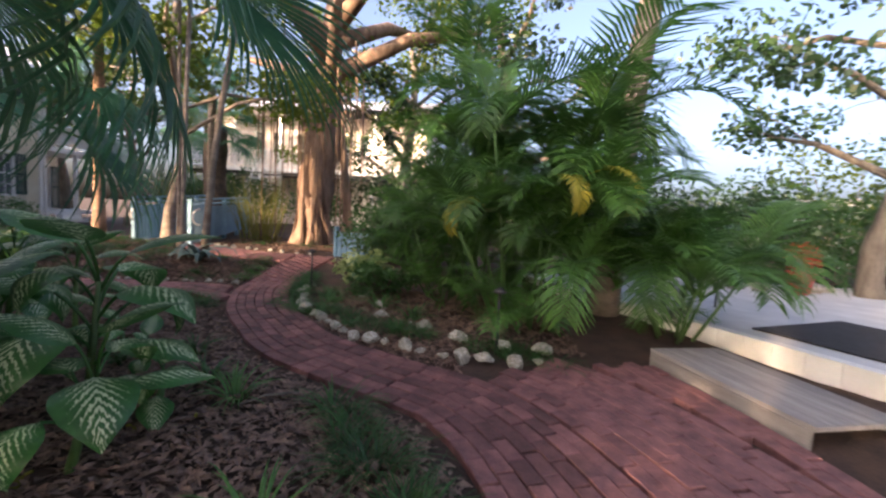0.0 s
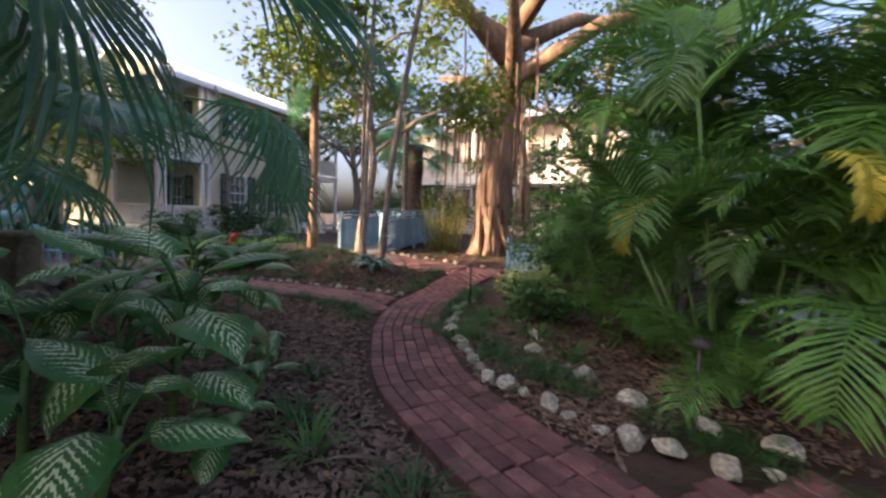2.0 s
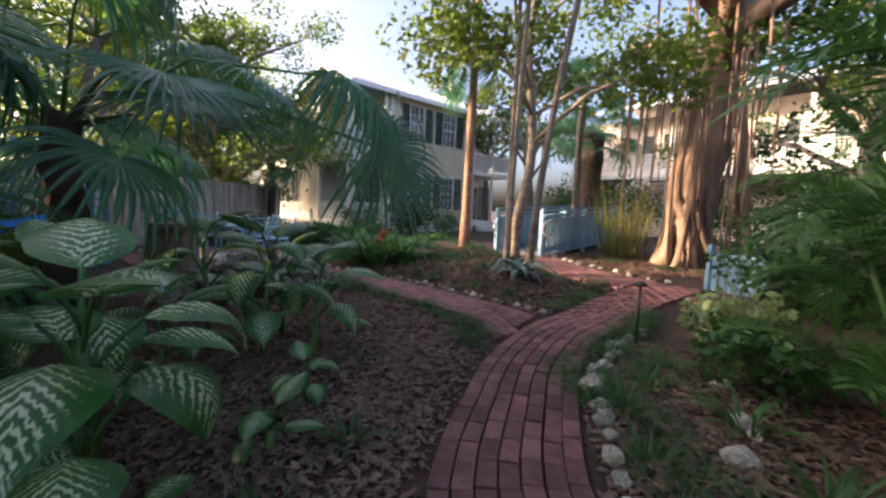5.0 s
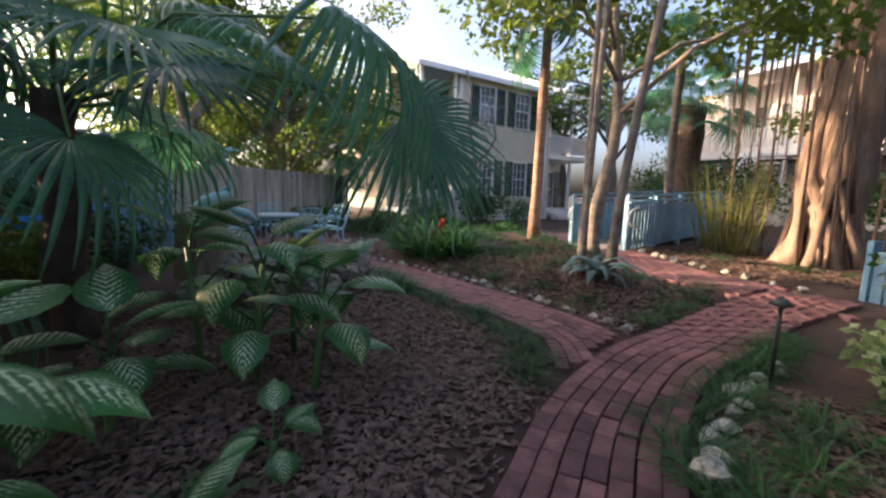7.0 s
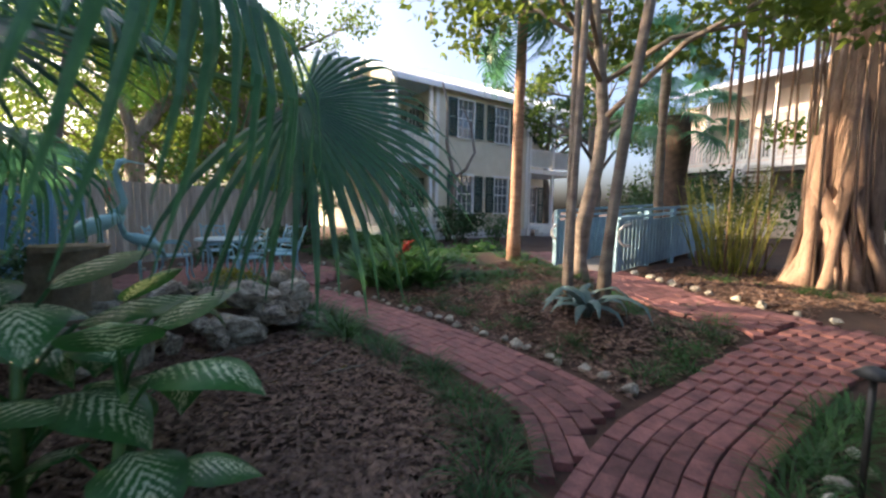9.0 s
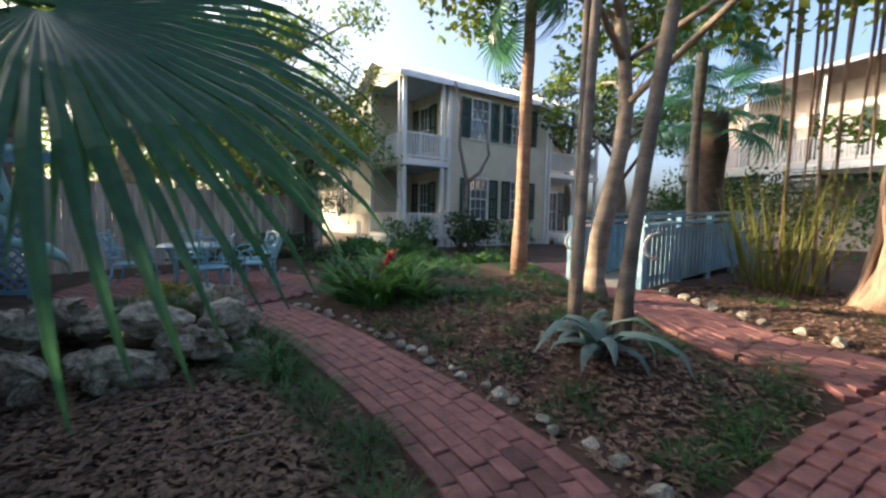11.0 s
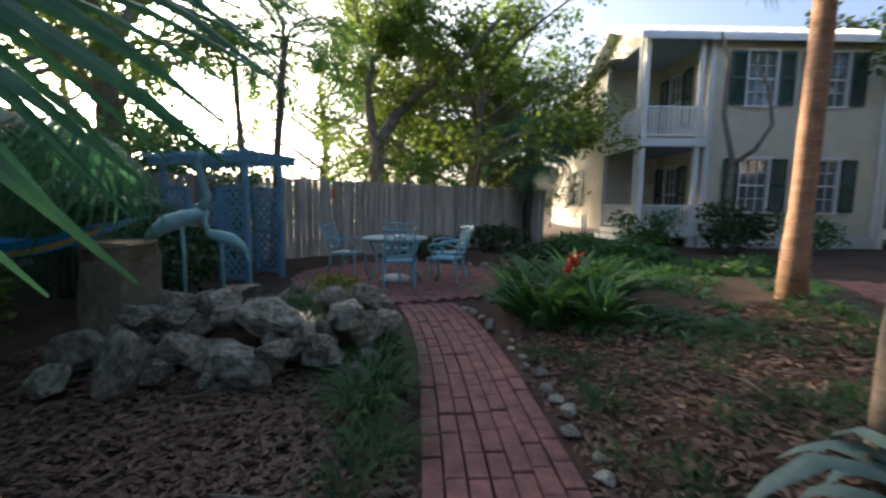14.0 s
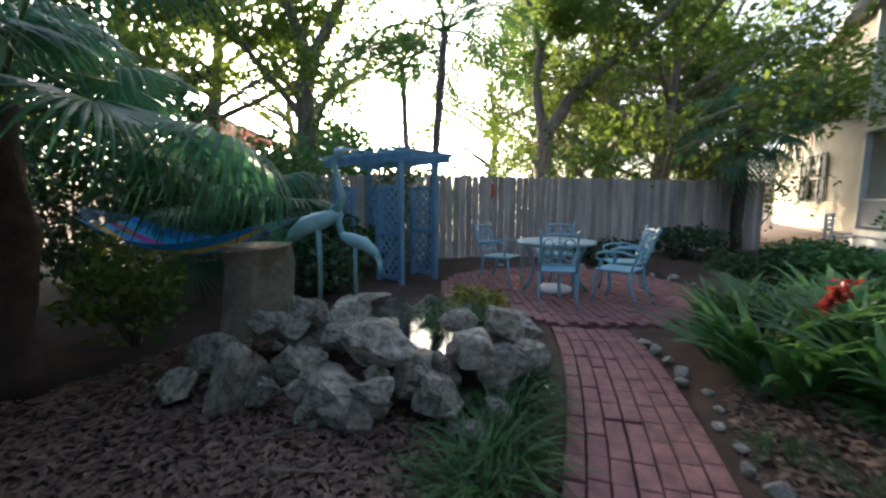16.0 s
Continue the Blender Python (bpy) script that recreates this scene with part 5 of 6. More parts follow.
tall_palm(2.2, 5.6, 9, 0.17, (1.2, 0.6), 1, "pale ringed palm trunk rising from the clump", 14, 2.6)

# trunks at the island
for x, y, q, l, hh in ((-4.72, 7.44, 0.034, (-0.05, 0.1), 7.5), (-4.6, 7.34, 0.041, (0.12, 0.3), 8), (-4.32, 7.55, 0.058, (0.75, 0.9), 7.5)):
    tall_palm(x, y, hh, q, l, int(q * 1000), "slim grey palm trunk rising from the mulched island", 11, 1.9)
tall_palm(-7.35, 8.9, 7.5, 0.1, (-0.05, 0.2), 9, "peeling orange-barked slender trunk in the island bed", 10, 1.9, material("peeling_bark", (0.16, 0.09, 0.06), (0.42, 0.26, 0.17), 5, 0.8, 0.6, 25, stretch=(1, 1, 3)))
fan_palm(-9.6, 17.5, 4.2, 0.4, [], 14, 1.1, 11, "shaggy fan palm with a dark fibrous trunk", low=-0.6)
fan_palm(-7.6, 13.6, 4.6, 0.1, [], 11, 0.8, 12, "slender fan palm near the ramp", rough_trunk=False)
tall_palm(-10.9, 1.75, 4.1, 0.08, (0.55, 0.6), 21, "leaning slim palm trunk in front of the fence", 11, 2.0)
tall_palm(-11.7, 0.75, 4.2, 0.08, (-0.2, -0.3), 22, "slim grey palm trunk in front of the fence", 14, 2.0)

fan_palm(-16.6, 7.3, 3.1, 0.13, [], 15, 1.0, 14, "dark green fan palm in front of the house", low=-0.7)
# dead fronds hanging beside the peeling trunk
for ob in [o for o in bpy.data.objects if o.name.startswith("tall_palm") and abs(o.location.x + 7.35) < 0.01]:
    for k, a in enumerate((3.4, 4.4, 0.4, 1.6)):
        d = Vector((0.35 * math.cos(a), 0.35 * math.sin(a), -0.95)).normalized()
        side = Vector((-d.y, d.x, 0)).normalized()
        m = Matrix((d, side, d.cross(side))).transposed().to_4x4()
        part("frond", FANS[k], ob, Matrix.Translation((0.45 * math.cos(a), 0.45 * math.sin(a), 3.75 + 0.25 * k)) @ m @ Matrix.Scale(0.85, 4))
# ---- banyan ----
def build_banyan():
    e = base("banyan_tree", -3.8, 12.25, 0.13, label="large banyan with fused trunks and hanging aerial roots", category="tree")
    r = random.Random(12)
    w = Shape()
    w.tube([(0.1, 0.25, 0), (0.1, 0.2, 1.1), (0.05, 0.15, 1.7), (0.12, 0.2, 2.6), (0.1, 0.35, 4.5), (0.3, 0.6, 7.5)], [0.2, 0.26, 0.42, 0.36, 0.34, 0.28], 20, bumpy=0.7)
    w.tube([(0.95, 0.5, 0), (0.85, 0.45, 1.2), (0.7, 0.4, 2.6), (0.45, 0.4, 4.6)], [0.17, 0.13, 0.12, 0.1], 10, bumpy=0.5)
    w.tube([(-0.62, 0.5, 0), (-0.5, 0.45, 1.3), (-0.42, 0.4, 3.0), (-0.2, 0.4, 5.0)], [0.12, 0.09, 0.08, 0.08], 10, bumpy=0.5)
    for k in range(34):
        a = k * 2.4
        q = r.uniform(0.36, 0.56)
        x, y = math.cos(a) * q, math.sin(a) * q
        top = r.uniform(1.9, 4.2)
        a2 = a + r.uniform(-1.7, 1.7)
        x2, y2 = math.cos(a2) * q * 0.75, math.sin(a2) * q * 0.75
        b0 = r.uniform(0.035, 0.11)
        w.tube([(x * 1.3, y * 1.3, 0), (x * 1.05, y * 1.05, 0.35), (x + (x2 - x) * 0.4, y + (y2 - y) * 0.4, 0.9), (x2 * 1.05, y2 * 1.05, 1.6), (x2 * 0.85, y2 * 0.85, 2.3), (x2 * 0.5, y2 * 0.5 + 0.2, top)], [b0 * 1.4, b0, b0 * 0.9, b0 * 1.2, b0, 0.04], 8, bumpy=0.7)
    for k in range(8):
        a = k * 0.8 + 0.2
        ln = r.uniform(2.5, 5)
        o = Vector((0.3, 0.4, r.uniform(4, 6.5)))
        end = o + Vector((math.cos(a) * ln, math.sin(a) * ln, r.uniform(0.8, 2.5)))
        w.tube([o, o.lerp(end, 0.5) + Vector((0, 0, 0.4)), end], [0.28, 0.2, 0.1], 8, bumpy=0.3)
    w.ob("trunk", M_BANYAN, e, smooth=True)
    ro = Shape()
    for k in range(34):
        a = r.uniform(0, 6.283)
        q = r.uniform(0.6, 2.0)
        x, y = math.cos(a) * q, math.sin(a) * q * 0.8
        zt = r.uniform(4, 6)
        zb = 0 if k % 3 == 0 else r.uniform(0.8, 2.6)
        ro.tube([(x, y, zt), (x + r.uniform(-0.1, 0.1), y, (zt + zb) / 2), (x * 1.02, y, zb)], [0.03, 0.022, 0.02 if zb == 0 else 0.006], 5)
    ro.ob("aerial_root", M_BANYAN, e, smooth=True)
    f = Shape()
    for k in range(34):
        a = k * 2.4
        q = r.uniform(1.5, 5.2)
        leaf_cloud(f, r, (math.cos(a) * q + 0.3, math.sin(a) * q + 0.4, r.uniform(5.5, 9.5)), (1.1, 1.1, 0.6), 190, 0.16)
    tagged(f.ob("foliage", M_LEAF, e), kind="stuff")


build_banyan()

# ---- trees around ----
for i, q in enumerate((
        (-14.6, -5.2, 9, 0.28, 11, 4.0), (-18.2, 5.6, 8.5, 0.24, 11, 4.0), (-20.0, 3.4, 9.5, 0.25, 10, 4.2), (-22, 6.5, 9, 0.25, 10, 4.0),
        (-12.5, -7, 9.5, 0.3, 10, 4.2), (-27, -3.4, 10, 0.3, 10, 4.5), (-9.5, -5.8, 8, 0.25, 9, 3.6), (-25, 1.5, 10, 0.3, 10, 4.5), (-20.5, -12.6, 10, 0.3, 10, 5))):
    broad_tree(*q[:5], 100 + i, "tall broadleaf tree with open crown behind the fence", M_LEAF, 0.145, 760, None, q[5], 0.25, clump=0.85, forks=7)
def limbed_tree(x, y, seed, label, limbs, leaf, size=0.15, count=230, clump=0.8):
    """A tree of a few large limbs, each given by its points and its first and last radius; twigs and leaves grow on the upper parts."""
    r = random.Random(seed)
    e = base("tree", x, y, -0.04, label=label, category="tree")
    wood, fol = Shape(), Shape()
    for pts, r0, r1, bare in limbs:
        line = smooth_line(pts, 0.3)
        n = len(line)
        wood.tube([p + Vector((r.uniform(-0.02, 0.02), r.uniform(-0.02, 0.02), 0)) for p in line], [r0 + (r1 - r0) * k / (n - 1) for k in range(n)], 10, bumpy=0.35)
        for k in range(int(n * bare), n):
            for j in range(2):
                a = r.uniform(0, 6.283)
                end = line[k] + Vector((math.cos(a), math.sin(a), r.uniform(-0.3, 0.8))) * r.uniform(0.7, 1.7)
                wood.tube([line[k], line[k].lerp(end, 0.5) + Vector((0, 0, 0.12)), end], [r1 * 0.6, r1 * 0.4, 0.008], 5)
                c = clump * r.uniform(0.5, 1.1)
                leaf_cloud(fol, r, end, (c, c, c * 0.6), count, size)
    wood.ob("limbs", M_BARK, e, smooth=True)
    tagged(fol.ob("foliage", leaf, e), kind="stuff")


limbed_tree(-12.4, -3.0, 61, "tall grey-trunked tree forking high behind the fence", (
    (((0, 0, 0), (0.05, 0, 2), (0.1, 0.1, 4.2), (0.0, 0.25, 5.2)), 0.3, 0.23, 1.0),
    (((0.0, 0.25, 5.0), (-0.35, 0.9, 6.4), (-0.8, 1.5, 8.2), (-1.0, 1.8, 9.6)), 0.17, 0.06, 0.35),
    (((0.0, 0.2, 5.0), (0.25, -0.4, 6.6), (0.5, -0.9, 8.4), (0.9, -1.4, 9.8)), 0.16, 0.06, 0.35),
    (((0.1, 0.1, 3.4), (0.5, -0.8, 4.6), (1.0, -1.8, 6.0), (1.3, -2.6, 7.2)), 0.12, 0.05, 0.45)), M_LEAF)
limbed_tree(-16.0, 2.45, 62, "dark curved tree with a long leaning limb behind the fence", (
    (((0, 0, 0), (0, 0.05, 2.2), (-0.05, 0.1, 3.3)), 0.27, 0.21, 1.0),
    (((-0.05, 0.1, 3.1), (-0.25, 0.75, 4.2), (-0.5, 1.7, 5.1), (-0.8, 2.8, 6.0), (-1.2, 3.9, 7.4)), 0.19, 0.06, 0.5),
    (((-0.05, 0.05, 3.1), (0.1, -0.15, 4.6), (0.05, -0.1, 5.6), (0.25, -0.6, 7.6), (0.3, -0.8, 9.0)), 0.15, 0.05, 0.45),
    (((0.05, -0.1, 5.4), (0.0, 0.5, 6.6), (-0.2, 1.0, 8.2)), 0.09, 0.04, 0.3)), M_LEAF)
# dense crowns towards the sun, set to keep it off the house wall
broad_tree(-24.5, 3.2, 10, 0.28, 12, 141, "dense broadleaf tree shading the house", M_LEAF, 0.17, 1500, None, 4.2, 0.15, forks=7, clump=0.95)
broad_tree(-20.8, 5.4, 8, 0.24, 11, 142, "dense broadleaf tree beside the house", M_LEAF, 0.15, 1250, None, 3.4, 0.2, forks=7, clump=0.9)
# added out of sight behind the others, only to darken the south wall
broad_tree(-24.8, 6.0, 8, 0.2, 11, 143, "hidden dark tree added to shade the house wall", M_LEAFD, 0.15, 1100, None, 3.0, 0.15, forks=7, clump=0.8)
broad_tree(-14.5, 19.5, 9, 0.25, 10, 131, "broadleaf tree beside the house", M_LEAF, 0.18, 480, None, 3.6, 0.45)
broad_tree(-20.5, 22.5, 10, 0.3, 11, 132, "dark leafy tree behind the house", M_LEAFD, 0.2, 520, None, 4.2, 0.5)
broad_tree(-1.6, 17.5, 10, 0.3, 12, 133, "tall tree with open crown behind the banyan", M_LEAF, 0.18, 520, None, 4.2, 0.3)
broad_tree(1.5, 13, 9, 0.25, 12, 134, "dense dark tree behind the palms", M_LEAFD, 0.17, 560, None, 3.6, 0.15)
broad_tree(7.6, 7.2, 7, 0.2, 9, 135, "leaning tree over the paved yard", M_LEAFD, 0.16, 420, None, 3.0, 0.4)
broad_tree(-5.9, 9.2, 6.8, 0.135, 10, 136, "grey trunked tree with bright green leaves in the island", M_LEAF, 0.15, 620, M_PTRUNK, 2.7, 0.55)
# four trees added behind the walk, mostly out of view, to block low sun
broad_tree(4.0, -5, 8, 0.25, 10, 137, "unseen tree added behind the path to shade it", M_LEAFD, 0.17, 420, None, 4.0, 0.35)
broad_tree(-1.0, -6.0, 8, 0.25, 11, 139, "unseen tree added to shade the start of the path", M_LEAFD, 0.18, 620, None, 4.0, 0.2)
broad_tree(-7.5, -8.5, 9, 0.28, 12, 140, "tree added at the garden edge to block low sun", M_LEAFD, 0.18, 620, None, 4.2, 0.2)
broad_tree(-4.5, -4.5, 8, 0.25, 11, 138, "tree added behind the palms to block low sun", M_LEAFD, 0.17, 480, None, 4.0, 0.25)

for i, q in enumerate(((-13.2, 0.2), (-15.0, 1.6), (-16.6, 3.6), (-18.4, 5.6), (-20.2, 8.0), (-11.2, -3.0), (-16.5, -1.5), (-19, 2.5), (-22, 4.5), (-14, -5), (-9.5, -8), (-24, 8), (-18, -6))):
    bush(q[0], q[1], 0, 1.7, 1.7, 1.05 + 0.3 * (i % 3), 950, 0.13, (M_LEAF, M_LEAFD, M_BUSH)[i % 3], 300 + i, "tall leafy hedge shrub growing behind the fence", "hedge_shrub")
for i, q in enumerate(((-12.7, -1.3, 1.9), (-14.6, -3.6, 1.9), (-10.2, -1.4, 1.5), (-8.6, -2.2, 1.5), (-7.1, -3.0, 1.5), (-5.4, -2.8, 1.4))):
    bush(q[0], q[1], 0, 1.3, 1.3, q[2], 2800, 0.13, (M_BUSH, M_LEAFD)[i % 2], 500 + i, "dense dark green shrub closing the garden edge", "hedge_shrub")
# climbing vine against the porch
vn = Shape()
vn.tube([(-16.2, 12.9, 0), (-16.25, 13.1, 1.2), (-16.3, 13.2, 2.6), (-16.5, 12.95, 4.0), (-16.4, 12.9, 5.6), (-16.5, 12.7, 6.4)], [0.11, 0.09, 0.085, 0.07, 0.05, 0.04], 8, bumpy=0.4)
vn.tube([(-16.3, 13.2, 2.6), (-16.2, 13.7, 3.0), (-16.15, 14.1, 3.7), (-16.3, 14.0, 4.8), (-16.4, 13.6, 5.6)], [0.08, 0.07, 0.06, 0.05, 0.03], 8, bumpy=0.4)
tagged(vn.ob("climbing_vine", M_PTRUNK, smooth=True), "bare grey twisting vine trunk climbing the porch", "vine")
for i, q in enumerate(((-12.5, 21.5), (-10.0, 20.5), (-15.0, 24.0), (-6.0, 20.0), (-3.0, 20.5), (1.0, 18.0), (4.5, 14.5), (9.0, 15.0), (11.5, 12.0), (12.5, 8.5), (13.0, 5.0), (-24.0, 12.0))):
    bush(q[0], q[1], 0, 1.8, 1.6, 1.3 + 0.3 * (i % 3), 2000, 0.16, (M_BUSH, M_LEAFD, M_LEAF)[i % 3], 400 + i, "leafy hedge shrub at the garden boundary", "hedge_shrub")
# ---- shrubs ----
for i, q in enumerate((
        (-15.6, 10.6, 0, 0.9, 0.9, 0.55, 1500, 0.1, M_BUSH), (-15.4, 12.9, 0, 1.0, 0.9, 0.75, 1800, 0.13, M_LEAFD), (-15.6, 15.0, 0, 0.7, 0.7, 0.6, 1000, 0.1, M_BUSH),
        (-13.8, 8.2, 0, 0.9, 0.7, 0.3, 1300, 0.11, M_BUSH), (-11.5, 8.6, 0, 1.0, 0.9, 0.35, 1600, 0.12, M_BUSH), (-9.4, 9.2, 0, 0.8, 0.8, 0.3, 1200, 0.1, M_BUSH),
        (-12.9, 4.6, 0, 0.5, 0.8, 0.3, 800, 0.1, M_LEAFD), (-14.6, 6.2, 0, 0.8, 0.8, 0.35, 1000, 0.11, M_LEAFD), (-9.4, 0.9, 0, 0.9, 0.7, 0.6, 1400, 0.1, M_BUSH), (-8.0, 1.8, 0, 0.7, 0.6, 0.4, 1000, 0.1, M_LEAFD),
        (-8.7, -0.3, 0, 1.2, 0.8, 1.0, 2000, 0.11, M_BUSH), (-6.6, -1.4, 0, 1.0, 1.0, 1.0, 1800, 0.12, M_LEAFD), (-1.35, 7.0, 0, 0.4, 0.4, 0.28, 700, 0.1, M_PALE), (-0.9, 6.1, 0, 0.5, 0.5, 0.25, 700, 0.1, M_BUSH),
        (-1.0, 10.3, 0.1, 1.0, 0.8, 0.9, 1700, 0.1, M_BUSH), (6.3, 8.4, 0, 1.3, 1.1, 1.1, 2400, 0.13, M_LEAFD), (8.2, 8.8, 0, 1.4, 1.2, 1.0, 2200, 0.13, M_BUSH), (3.3, 2.0, 0, 0.5, 0.5, 0.4, 700, 0.1, M_BUSH),
        (-1.2, 8.7, 0.15, 0.9, 0.7, 0.6, 1700, 0.09, M_BUSH), (-0.2, 8.0, 0.1, 0.9, 0.8, 0.8, 1900, 0.09, M_LEAFD), (-5.75, 1.7, 0, 0.45, 0.5, 0.5, 900, 0.09, M_YELLG), (-10.3, 8.0, 0, 0.9, 0.8, 0.22, 1300, 0.1, M_BUSH), (-8.8, 8.1, 0.05, 0.8, 0.7, 0.2, 1100, 0.09, M_BUSH), (-12.4, 7.3, 0, 0.9, 0.7, 0.22, 1200, 0.1, M_LEAFD),
        (-0.4, 12.5, 0, 1.4, 1.2, 1.6, 2600, 0.12, M_LEAFD), (2.6, 8.2, 0, 1.2, 1.2, 1.2, 2200, 0.11, M_LEAFD))):
    bush(*q, 200 + i, "leafy green shrub in the planting bed" if q[8] is not M_PALE else "pale variegated croton shrub beside the path")


def bamboo(x, y, seed):
    r = random.Random(seed)
    e = base("golden_bamboo", x, y, 0.15, label="golden bamboo palm clump catching low sun", category="bamboo")
    c, f = Shape(), Shape()
    for k in range(34):
        a = k * 2.4
        q = 0.6 * math.sqrt(k / 34)
        foot = Vector((math.cos(a) * q * 0.6, math.sin(a) * q * 0.6, 0))
        top = foot + Vector((math.cos(a) * 0.4, math.sin(a) * 0.4, r.uniform(1.0, 2.0)))
        c.tube([foot, foot.lerp(top, 0.5), top], [0.013, 0.011, 0.006], 5)
        for j in range(9):
            o = foot.lerp(top, r.uniform(0.4, 1))
            b = r.uniform(0, 6.28)
            d = Vector((math.cos(b), math.sin(b), r.uniform(0.1, 0.9))).normalized()
            f.blade([o, o + d * 0.16, o + d * 0.27 - Vector((0, 0, 0.07))], [0.008, 0.026, 0.002], (-math.sin(b), math.cos(b), 0), 0.2)
    c.ob("cane", M_BAMB, e)
    tagged(f.ob("foliage", M_BAMB, e), kind="stuff")


bamboo(-5.75, 12.7, 1)
bamboo(-5.2, 12.2, 2)


# ---- path lights ----
def path_light(x, y, hgt):
    e = base("path_light", x, y, ground_z(x, y) - 0.02, label="slim black metal path light on a stake", category="lamp", group="path lights")
    Shape().tube([(0, 0, 0), (0, 0, hgt)], 0.014, 8).ob("stake", M_DARK, e, smooth=True)
    Shape().tube([(0, 0, hgt), (0, 0, hgt + 0.015), (0, 0, hgt + 0.05), (0, 0, hgt + 0.06)], [0.03, 0.075, 0.035, 0.01], 14).ob("hood", M_DARK, e, smooth=True)


path_light(-2.02, 6.45, 0.6)
path_light(0.55, 3.85, 0.6)
path_light(3.72, 5.6, 0.5)


# ---- deck step, paved yard ----
def build_deck():
    d = Vector((0.23, -1.24, 0)).normalized()
    az = math.atan2(d.y, d.x)
    e = base("deck_step", 1.95, 3.78, 0, math.degrees(az), label="weathered grey wooden deck step beside the brick path", category="step")
    bd = Shape().box(0, -0.068, 0, 1.45, 0.068, 0.03).data("plank", M_DECK)
    for k in range(5):
        part("plank", bd, e, pose(0, 0.08 + k * 0.143, 0.1))
    s = Shape()
    s.box(0.02, 0.0, -0.03, 1.43, 0.03, 0.099).box(0.02, 0.68, -0.03, 1.43, 0.71, 0.099)
    s.ob("frame", M_DECK, e)


build_deck()
yd = base("paved_yard", 2.84, 4.55, 0, math.degrees(math.atan2(-1.3, 0.52)), label="pale concrete yard raised one step above the garden", category="pavement", kind="structure")
Shape().box(-9, 0.14, -0.1, 7, 14, 0.2).ob("slab", M_CONC, yd)
cb = Shape().box(0, 0, -0.06, 0.26, 0.13, 0.215).data("edge_block", M_WHITE)
for k in range(34):
    part("edge_block", cb, yd, pose(-4 + k * 0.265, 0, 0))
mt = Shape().box(0.3, 0.45, 0.203, 2.1, 2.1, 0.222).ob("door_mat", M_MAT, bevel=0.006)
mt.matrix_basis = yd.matrix_basis.copy()
tagged(mt, "large black rubber mat lying on the concrete yard", "mat")
wl = Shape().box(-0.1, -6, 0.2, 0.1, 6, 2.4)
w2 = wl.ob("wall_east", M_WHITE)
w2.matrix_basis = pose(14, 9, 0, 0, 0, 20)
tagged(w2, "white plastered wall across the yard", "wall", kind="structure")

# potted red plant at the far side of the yard
pt = base("flower_pot", 6.3, 7.3, 0.2, label="terracotta pot with red-leaved plant on the yard", category="pot")
Shape().tube([(0, 0, 0), (0, 0, 0.05), (0, 0, 0.34), (0, 0, 0.36), (0, 0, 0.4)], [0.14, 0.15, 0.2, 0.225, 0.225], 16).ob("pot", M_RED, pt, smooth=True)
rl = Shape()
leaf_cloud(rl, random.Random(4), (0, 0, 0.65), (0.28, 0.28, 0.28), 160, 0.12)
tagged(rl.ob("foliage", M_REDLEAF, pt), kind="stuff")
for i, (x, y) in enumerate(((5.3, 7.5), (5.7, 7.4), (6.0, 7.8), (6.7, 7.5), (7.1, 7.7), (5.1, 7.9))):
    rock(x, y, 0.26, 0.2, 0.16, 0.14, i, i, "pale rock edging the bed across the yard", "yard rocks", "edging_stone", ESTONE)

# blue garden fence north of the bed
bf = base("blue_fence", -2.45, 9.6, 0.15, math.degrees(math.atan2(-1.1, 2.2)), label="low blue-grey board fence behind the palms", category="fence")
fb = Shape().box(-0.062, -0.01, 0, 0.062, 0.01, 0.6).data("board", M_BLUEF)
for k in range(8):
    part("board", fb, bf, pose(0.08 + k * 0.15, 0, 0))
Shape().box(0, 0.012, 0.45, 1.2, 0.05, 0.53).box(0, 0.012, 0.12, 1.2, 0.05, 0.2).box(-0.05, -0.05, 0, 0.02, 0.06, 0.72).ob("rail", M_BLUE, bf)


# neighbouring house beyond the trees
nb = base("neighbour_house", -17.6, -12.0, 0, 40, label="pale neighbouring cottage with a red metal roof", category="house")
Shape().box(-4, -3, 0, 4, 3, 2.9).ob("wall", M_WHITE, nb)
Shape().add([(-4.4, -3.5, 2.85), (4.4, -3.5, 2.85), (4.4, 0, 4.4), (-4.4, 0, 4.4), (-4.4, 3.5, 2.85), (4.4, 3.5, 2.85)], [(0, 1, 2, 3), (3, 2, 5, 4)]).ob("roof", M_RED, nb)


# ---- porch chair ----
def porch_chair():
    e = base("porch_chair", -17.9, 9.6, 0, 60, label="white slatted wooden garden chair by the porch", category="chair")
    Shape().box(-0.25, -0.26, 0.4, 0.25, 0.26, 0.44).ob("seat", M_WHITE, e)
    for x, y in ((-0.22, -0.23), (0.22, -0.23), (-0.22, 0.23), (0.22, 0.23)):
        Shape().box(x - 0.025, y - 0.025, 0, x + 0.025, y + 0.025, 0.4 if x > 0 else 1.0).ob("leg", M_WHITE, e)
    for k in range(4):
        Shape().box(-0.235, -0.2, 0.55 + k * 0.12, -0.21, 0.2, 0.62 + k * 0.12).ob("back_slat", M_WHITE, e)


porch_chair()


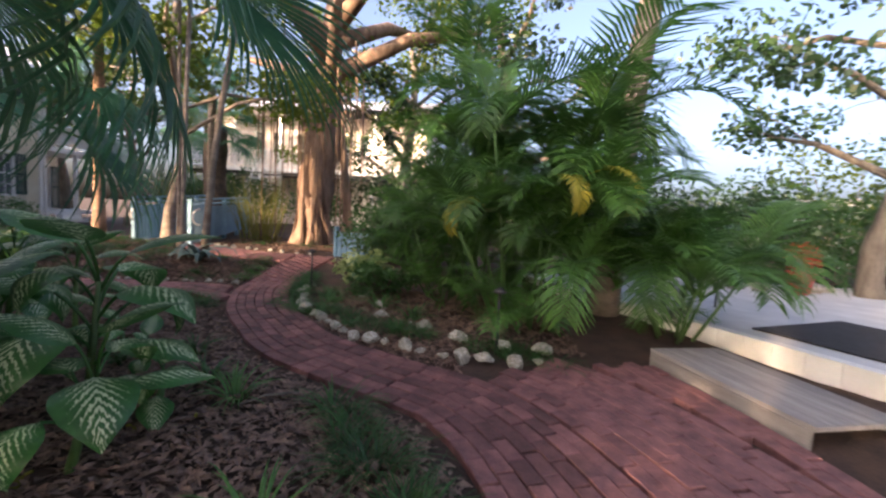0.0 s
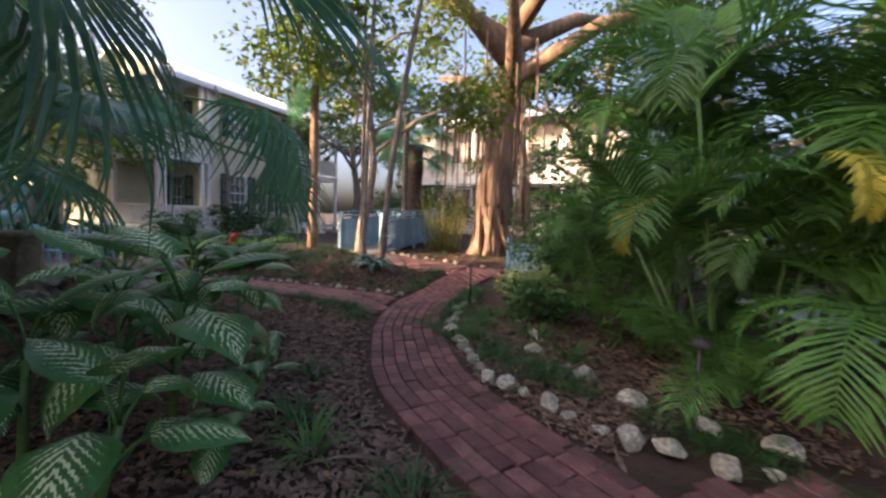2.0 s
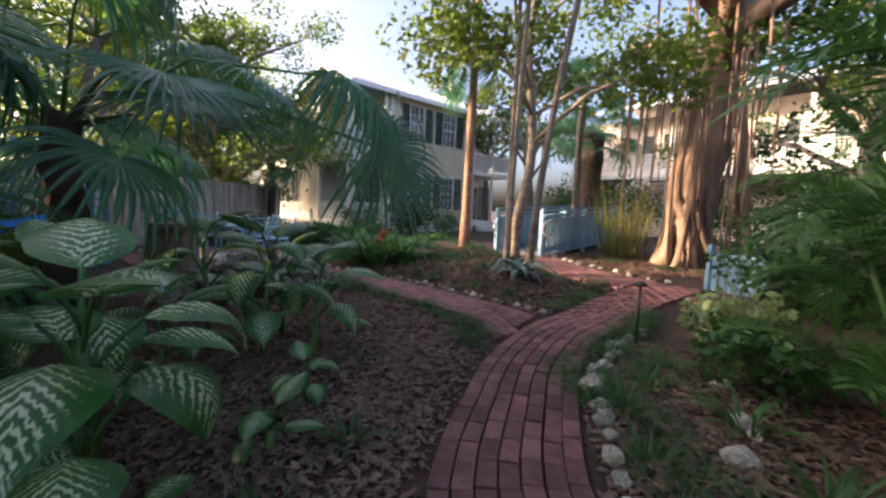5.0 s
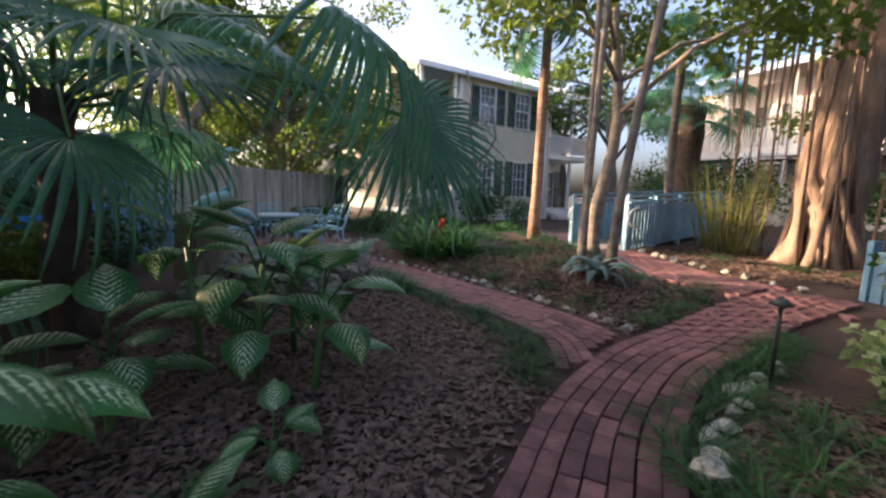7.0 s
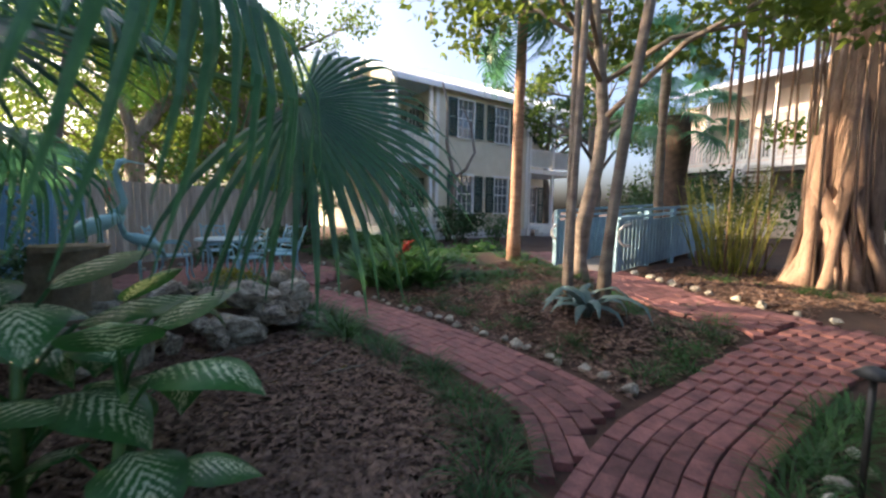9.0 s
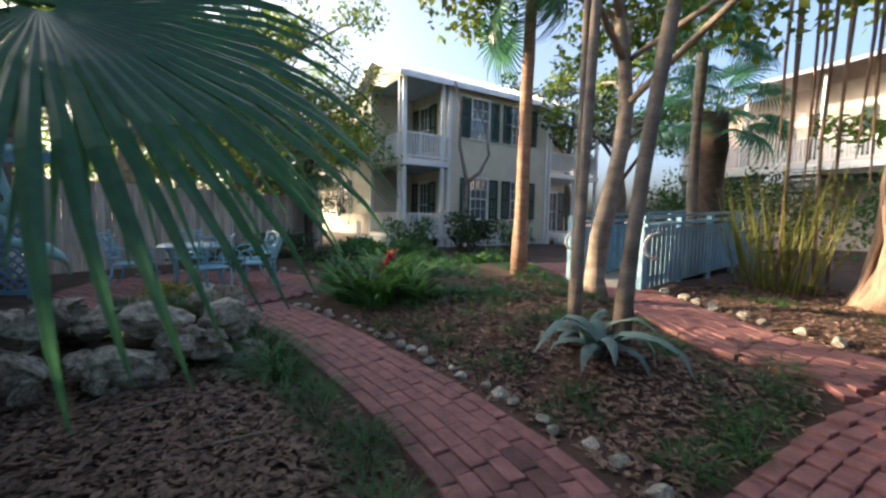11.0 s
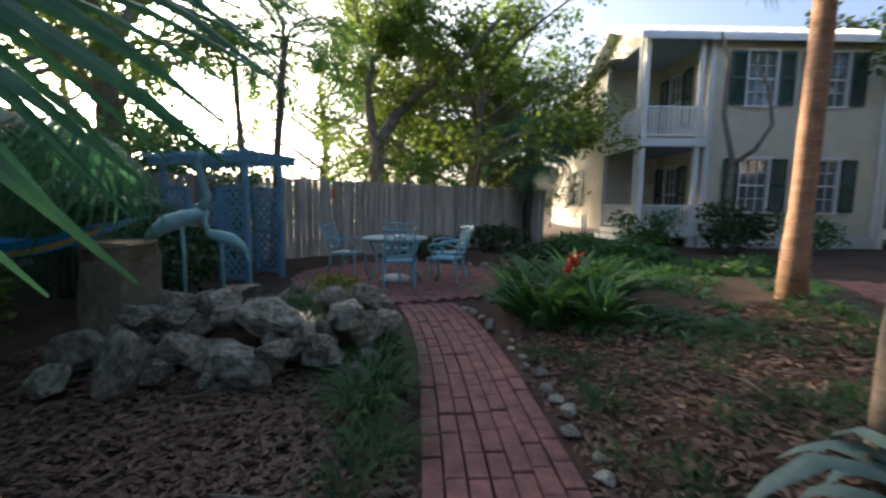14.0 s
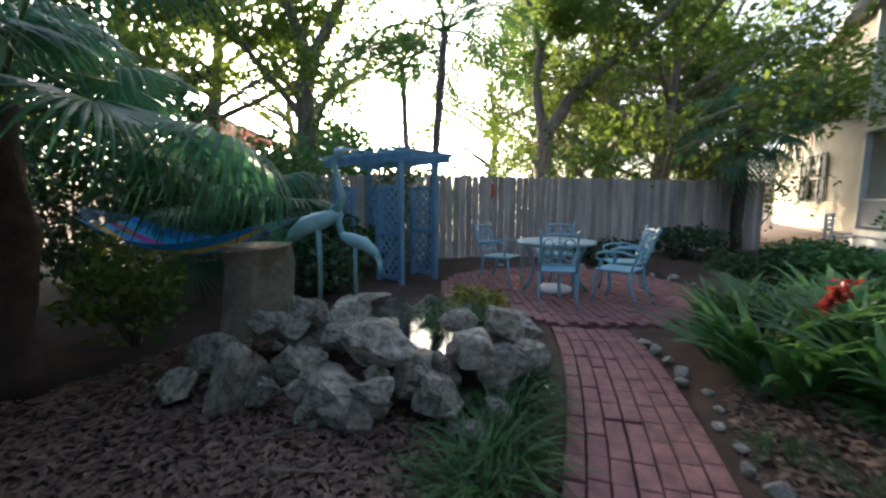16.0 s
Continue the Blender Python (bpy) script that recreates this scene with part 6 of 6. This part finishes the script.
# ---- hammock, sign ----
def build_hammock():
    e = base("hammock", 0, 0, 0, 0, label="bright striped fabric hammock slung between trees", category="hammock")
    a, b = Vector((-7.1, 2.4, 1.12)), Vector((-6.2, -0.3, 1.2))
    d = b - a
    side = Vector((-d.y, d.x, 0)).normalized()
    cols = ((0.02, 0.2, 0.55), (0.02, 0.35, 0.6), (0.45, 0.08, 0.4), (0.04, 0.3, 0.6), (0.7, 0.45, 0.08), (0.02, 0.25, 0.55))
    n = 14
    for q, c in enumerate(cols):
        s = Shape()
        pts = []
        for i in range(n + 1):
            f = 0.14 + 0.72 * i / n
            for j in (q, q + 1):
                v = (j / 6 - 0.5)
                sag = -0.36 * math.sin(f * math.pi) - 0.16 * (1 - (2 * v) ** 2) * math.sin(f * math.pi)
                pts.append(a + d * f + side * v * 0.95 * (0.55 + 0.45 * math.sin(f * math.pi)) + Vector((0, 0, sag + 0.05)))
        s.add(pts, [(2 * i, 2 * i + 1, 2 * i + 3, 2 * i + 2) for i in range(n)])
        s.ob("cloth", material("hammock_stripe", tuple(0.7 * k for k in c), c, 20, 0.8, 0.3, 150, 0, 0.2), e, smooth=True)
    for f0, end in ((0.14, a), (0.86, b)):
        ropes = Shape()
        for j in range(13):
            v = j / 12 - 0.5
            sag = -0.36 * math.sin(f0 * math.pi) - 0.16 * (1 - (2 * v) ** 2) * math.sin(f0 * math.pi)
            ropes.tube([end, a + d * f0 + side * v * 0.95 * (0.55 + 0.45 * math.sin(f0 * math.pi)) + Vector((0, 0, sag + 0.05))], 0.005, 4)
        ropes.ob("ropes", M_BLUE, e)


build_hammock()
sg = Shape().box(-0.16, -0.012, 1.38, 0.16, 0.012, 1.66)
o = sg.ob("red_sign", M_RED, bevel=0.004)
o.matrix_basis = pose(-12.72, 2.32, 0, 0, 0, 47.4 + 180) @ pose(0, 0.06, 0)
tagged(o, "small faded red sign hung on the fence", "sign")

# ---- brick paving, laid last ----
BRICK = Shape()
bx, by, bz, ch = 0.098, 0.0495, 0.05, 0.005
BRICK.add([(-bx, -by, 0), (bx, -by, 0), (bx, by, 0), (-bx, by, 0), (-bx, -by, bz - ch), (bx, -by, bz - ch), (bx, by, bz - ch), (-bx, by, bz - ch),
           (-bx + ch, -by + ch, bz), (bx - ch, -by + ch, bz), (bx - ch, by - ch, bz), (-bx + ch, by - ch, bz)],
          [(0, 1, 5, 4), (1, 2, 6, 5), (2, 3, 7, 6), (3, 0, 4, 7), (4, 5, 9, 8), (5, 6, 10, 9), (6, 7, 11, 10), (7, 4, 8, 11), (8, 9, 10, 11)])
BRICK_ME = BRICK.data("brick", M_BRICK)


def lay_path():
    paving = tagged(new("brick_path"), "red brick paved garden path with worn uneven bricks", "path", kind="structure")
    r = random.Random(2)
    spots, laid = [], []

    def free(x, y):
        return all((x - p[0]) ** 2 + (y - p[1]) ** 2 > 0.009 for p in laid if abs(x - p[0]) < 0.1)

    for li, line in enumerate(LINES):
        rows = 7 if li < 2 else 9
        fine = smooth_line([tuple(p) for p in line], 0.02)
        keep = []
        for u in range(rows):
            off = (u - (rows - 1) / 2) * (0.108 if li < 2 else 0.1035) + r.uniform(-0.003, 0.003)
            edge = u in (0, rows - 1)
            step = 0.203
            want = (0.1 if u % 2 else 0.0) + r.uniform(-0.02, 0.02)
            run, last = 0.0, None
            for i in range(len(fine) - 1):
                t = (fine[i + 1] - fine[i]).normalized()
                p = fine[i] + Vector((-t.y, t.x, 0)) * off
                if last is not None:
                    run += (p - last).length
                last = p
                if run >= want:
                    want += step
                    if li > 0 and any((p.x - q.x) ** 2 + (p.y - q.y) ** 2 < (HALVES[lj] + 0.03) ** 2 for lj in range(li) for q in LINES[lj]):
                        continue
                    if math.hypot(p.x - PATIO[0], p.y - PATIO[1]) < PATIO_R + 0.05:
                        continue
                    keep.append((p.x, p.y, math.atan2(t.y, t.x)))
        spots += keep
    n = int(2 * PATIO_R / 0.103)
    for i in range(n):
        y = -PATIO_R + (i + 0.5) * 0.103
        x = -PATIO_R + (0.1 if i % 2 else 0)
        while x < PATIO_R:
            if math.hypot(x, y) < PATIO_R - 0.05:
                c, s = math.cos(0.5), math.sin(0.5)
                spots.append((PATIO[0] + x * c - y * s, PATIO[1] + x * s + y * c, 0.5))
            x += 0.203
    rest = Shape()
    count = 0
    for x, y, a in spots:
        m = Matrix.Translation((x, y, -0.033 + slope(x, y) + r.uniform(-0.004, 0.005))) @ Matrix.Rotation(a + r.uniform(-0.025, 0.025), 4, "Z") @ Matrix.Rotation(r.uniform(-0.015, 0.015), 4, "X")
        if count < 300 and -3.9 < x < 0.9 and 1.6 < y < 6.4:
            part("brick", BRICK_ME, paving, m)
            count += 1
        else:
            rest.add([m @ Vector(v) for v in BRICK.v], BRICK.f)
    tagged(rest.ob("bricks", M_BRICK, paving), kind="stuff")


lay_path()
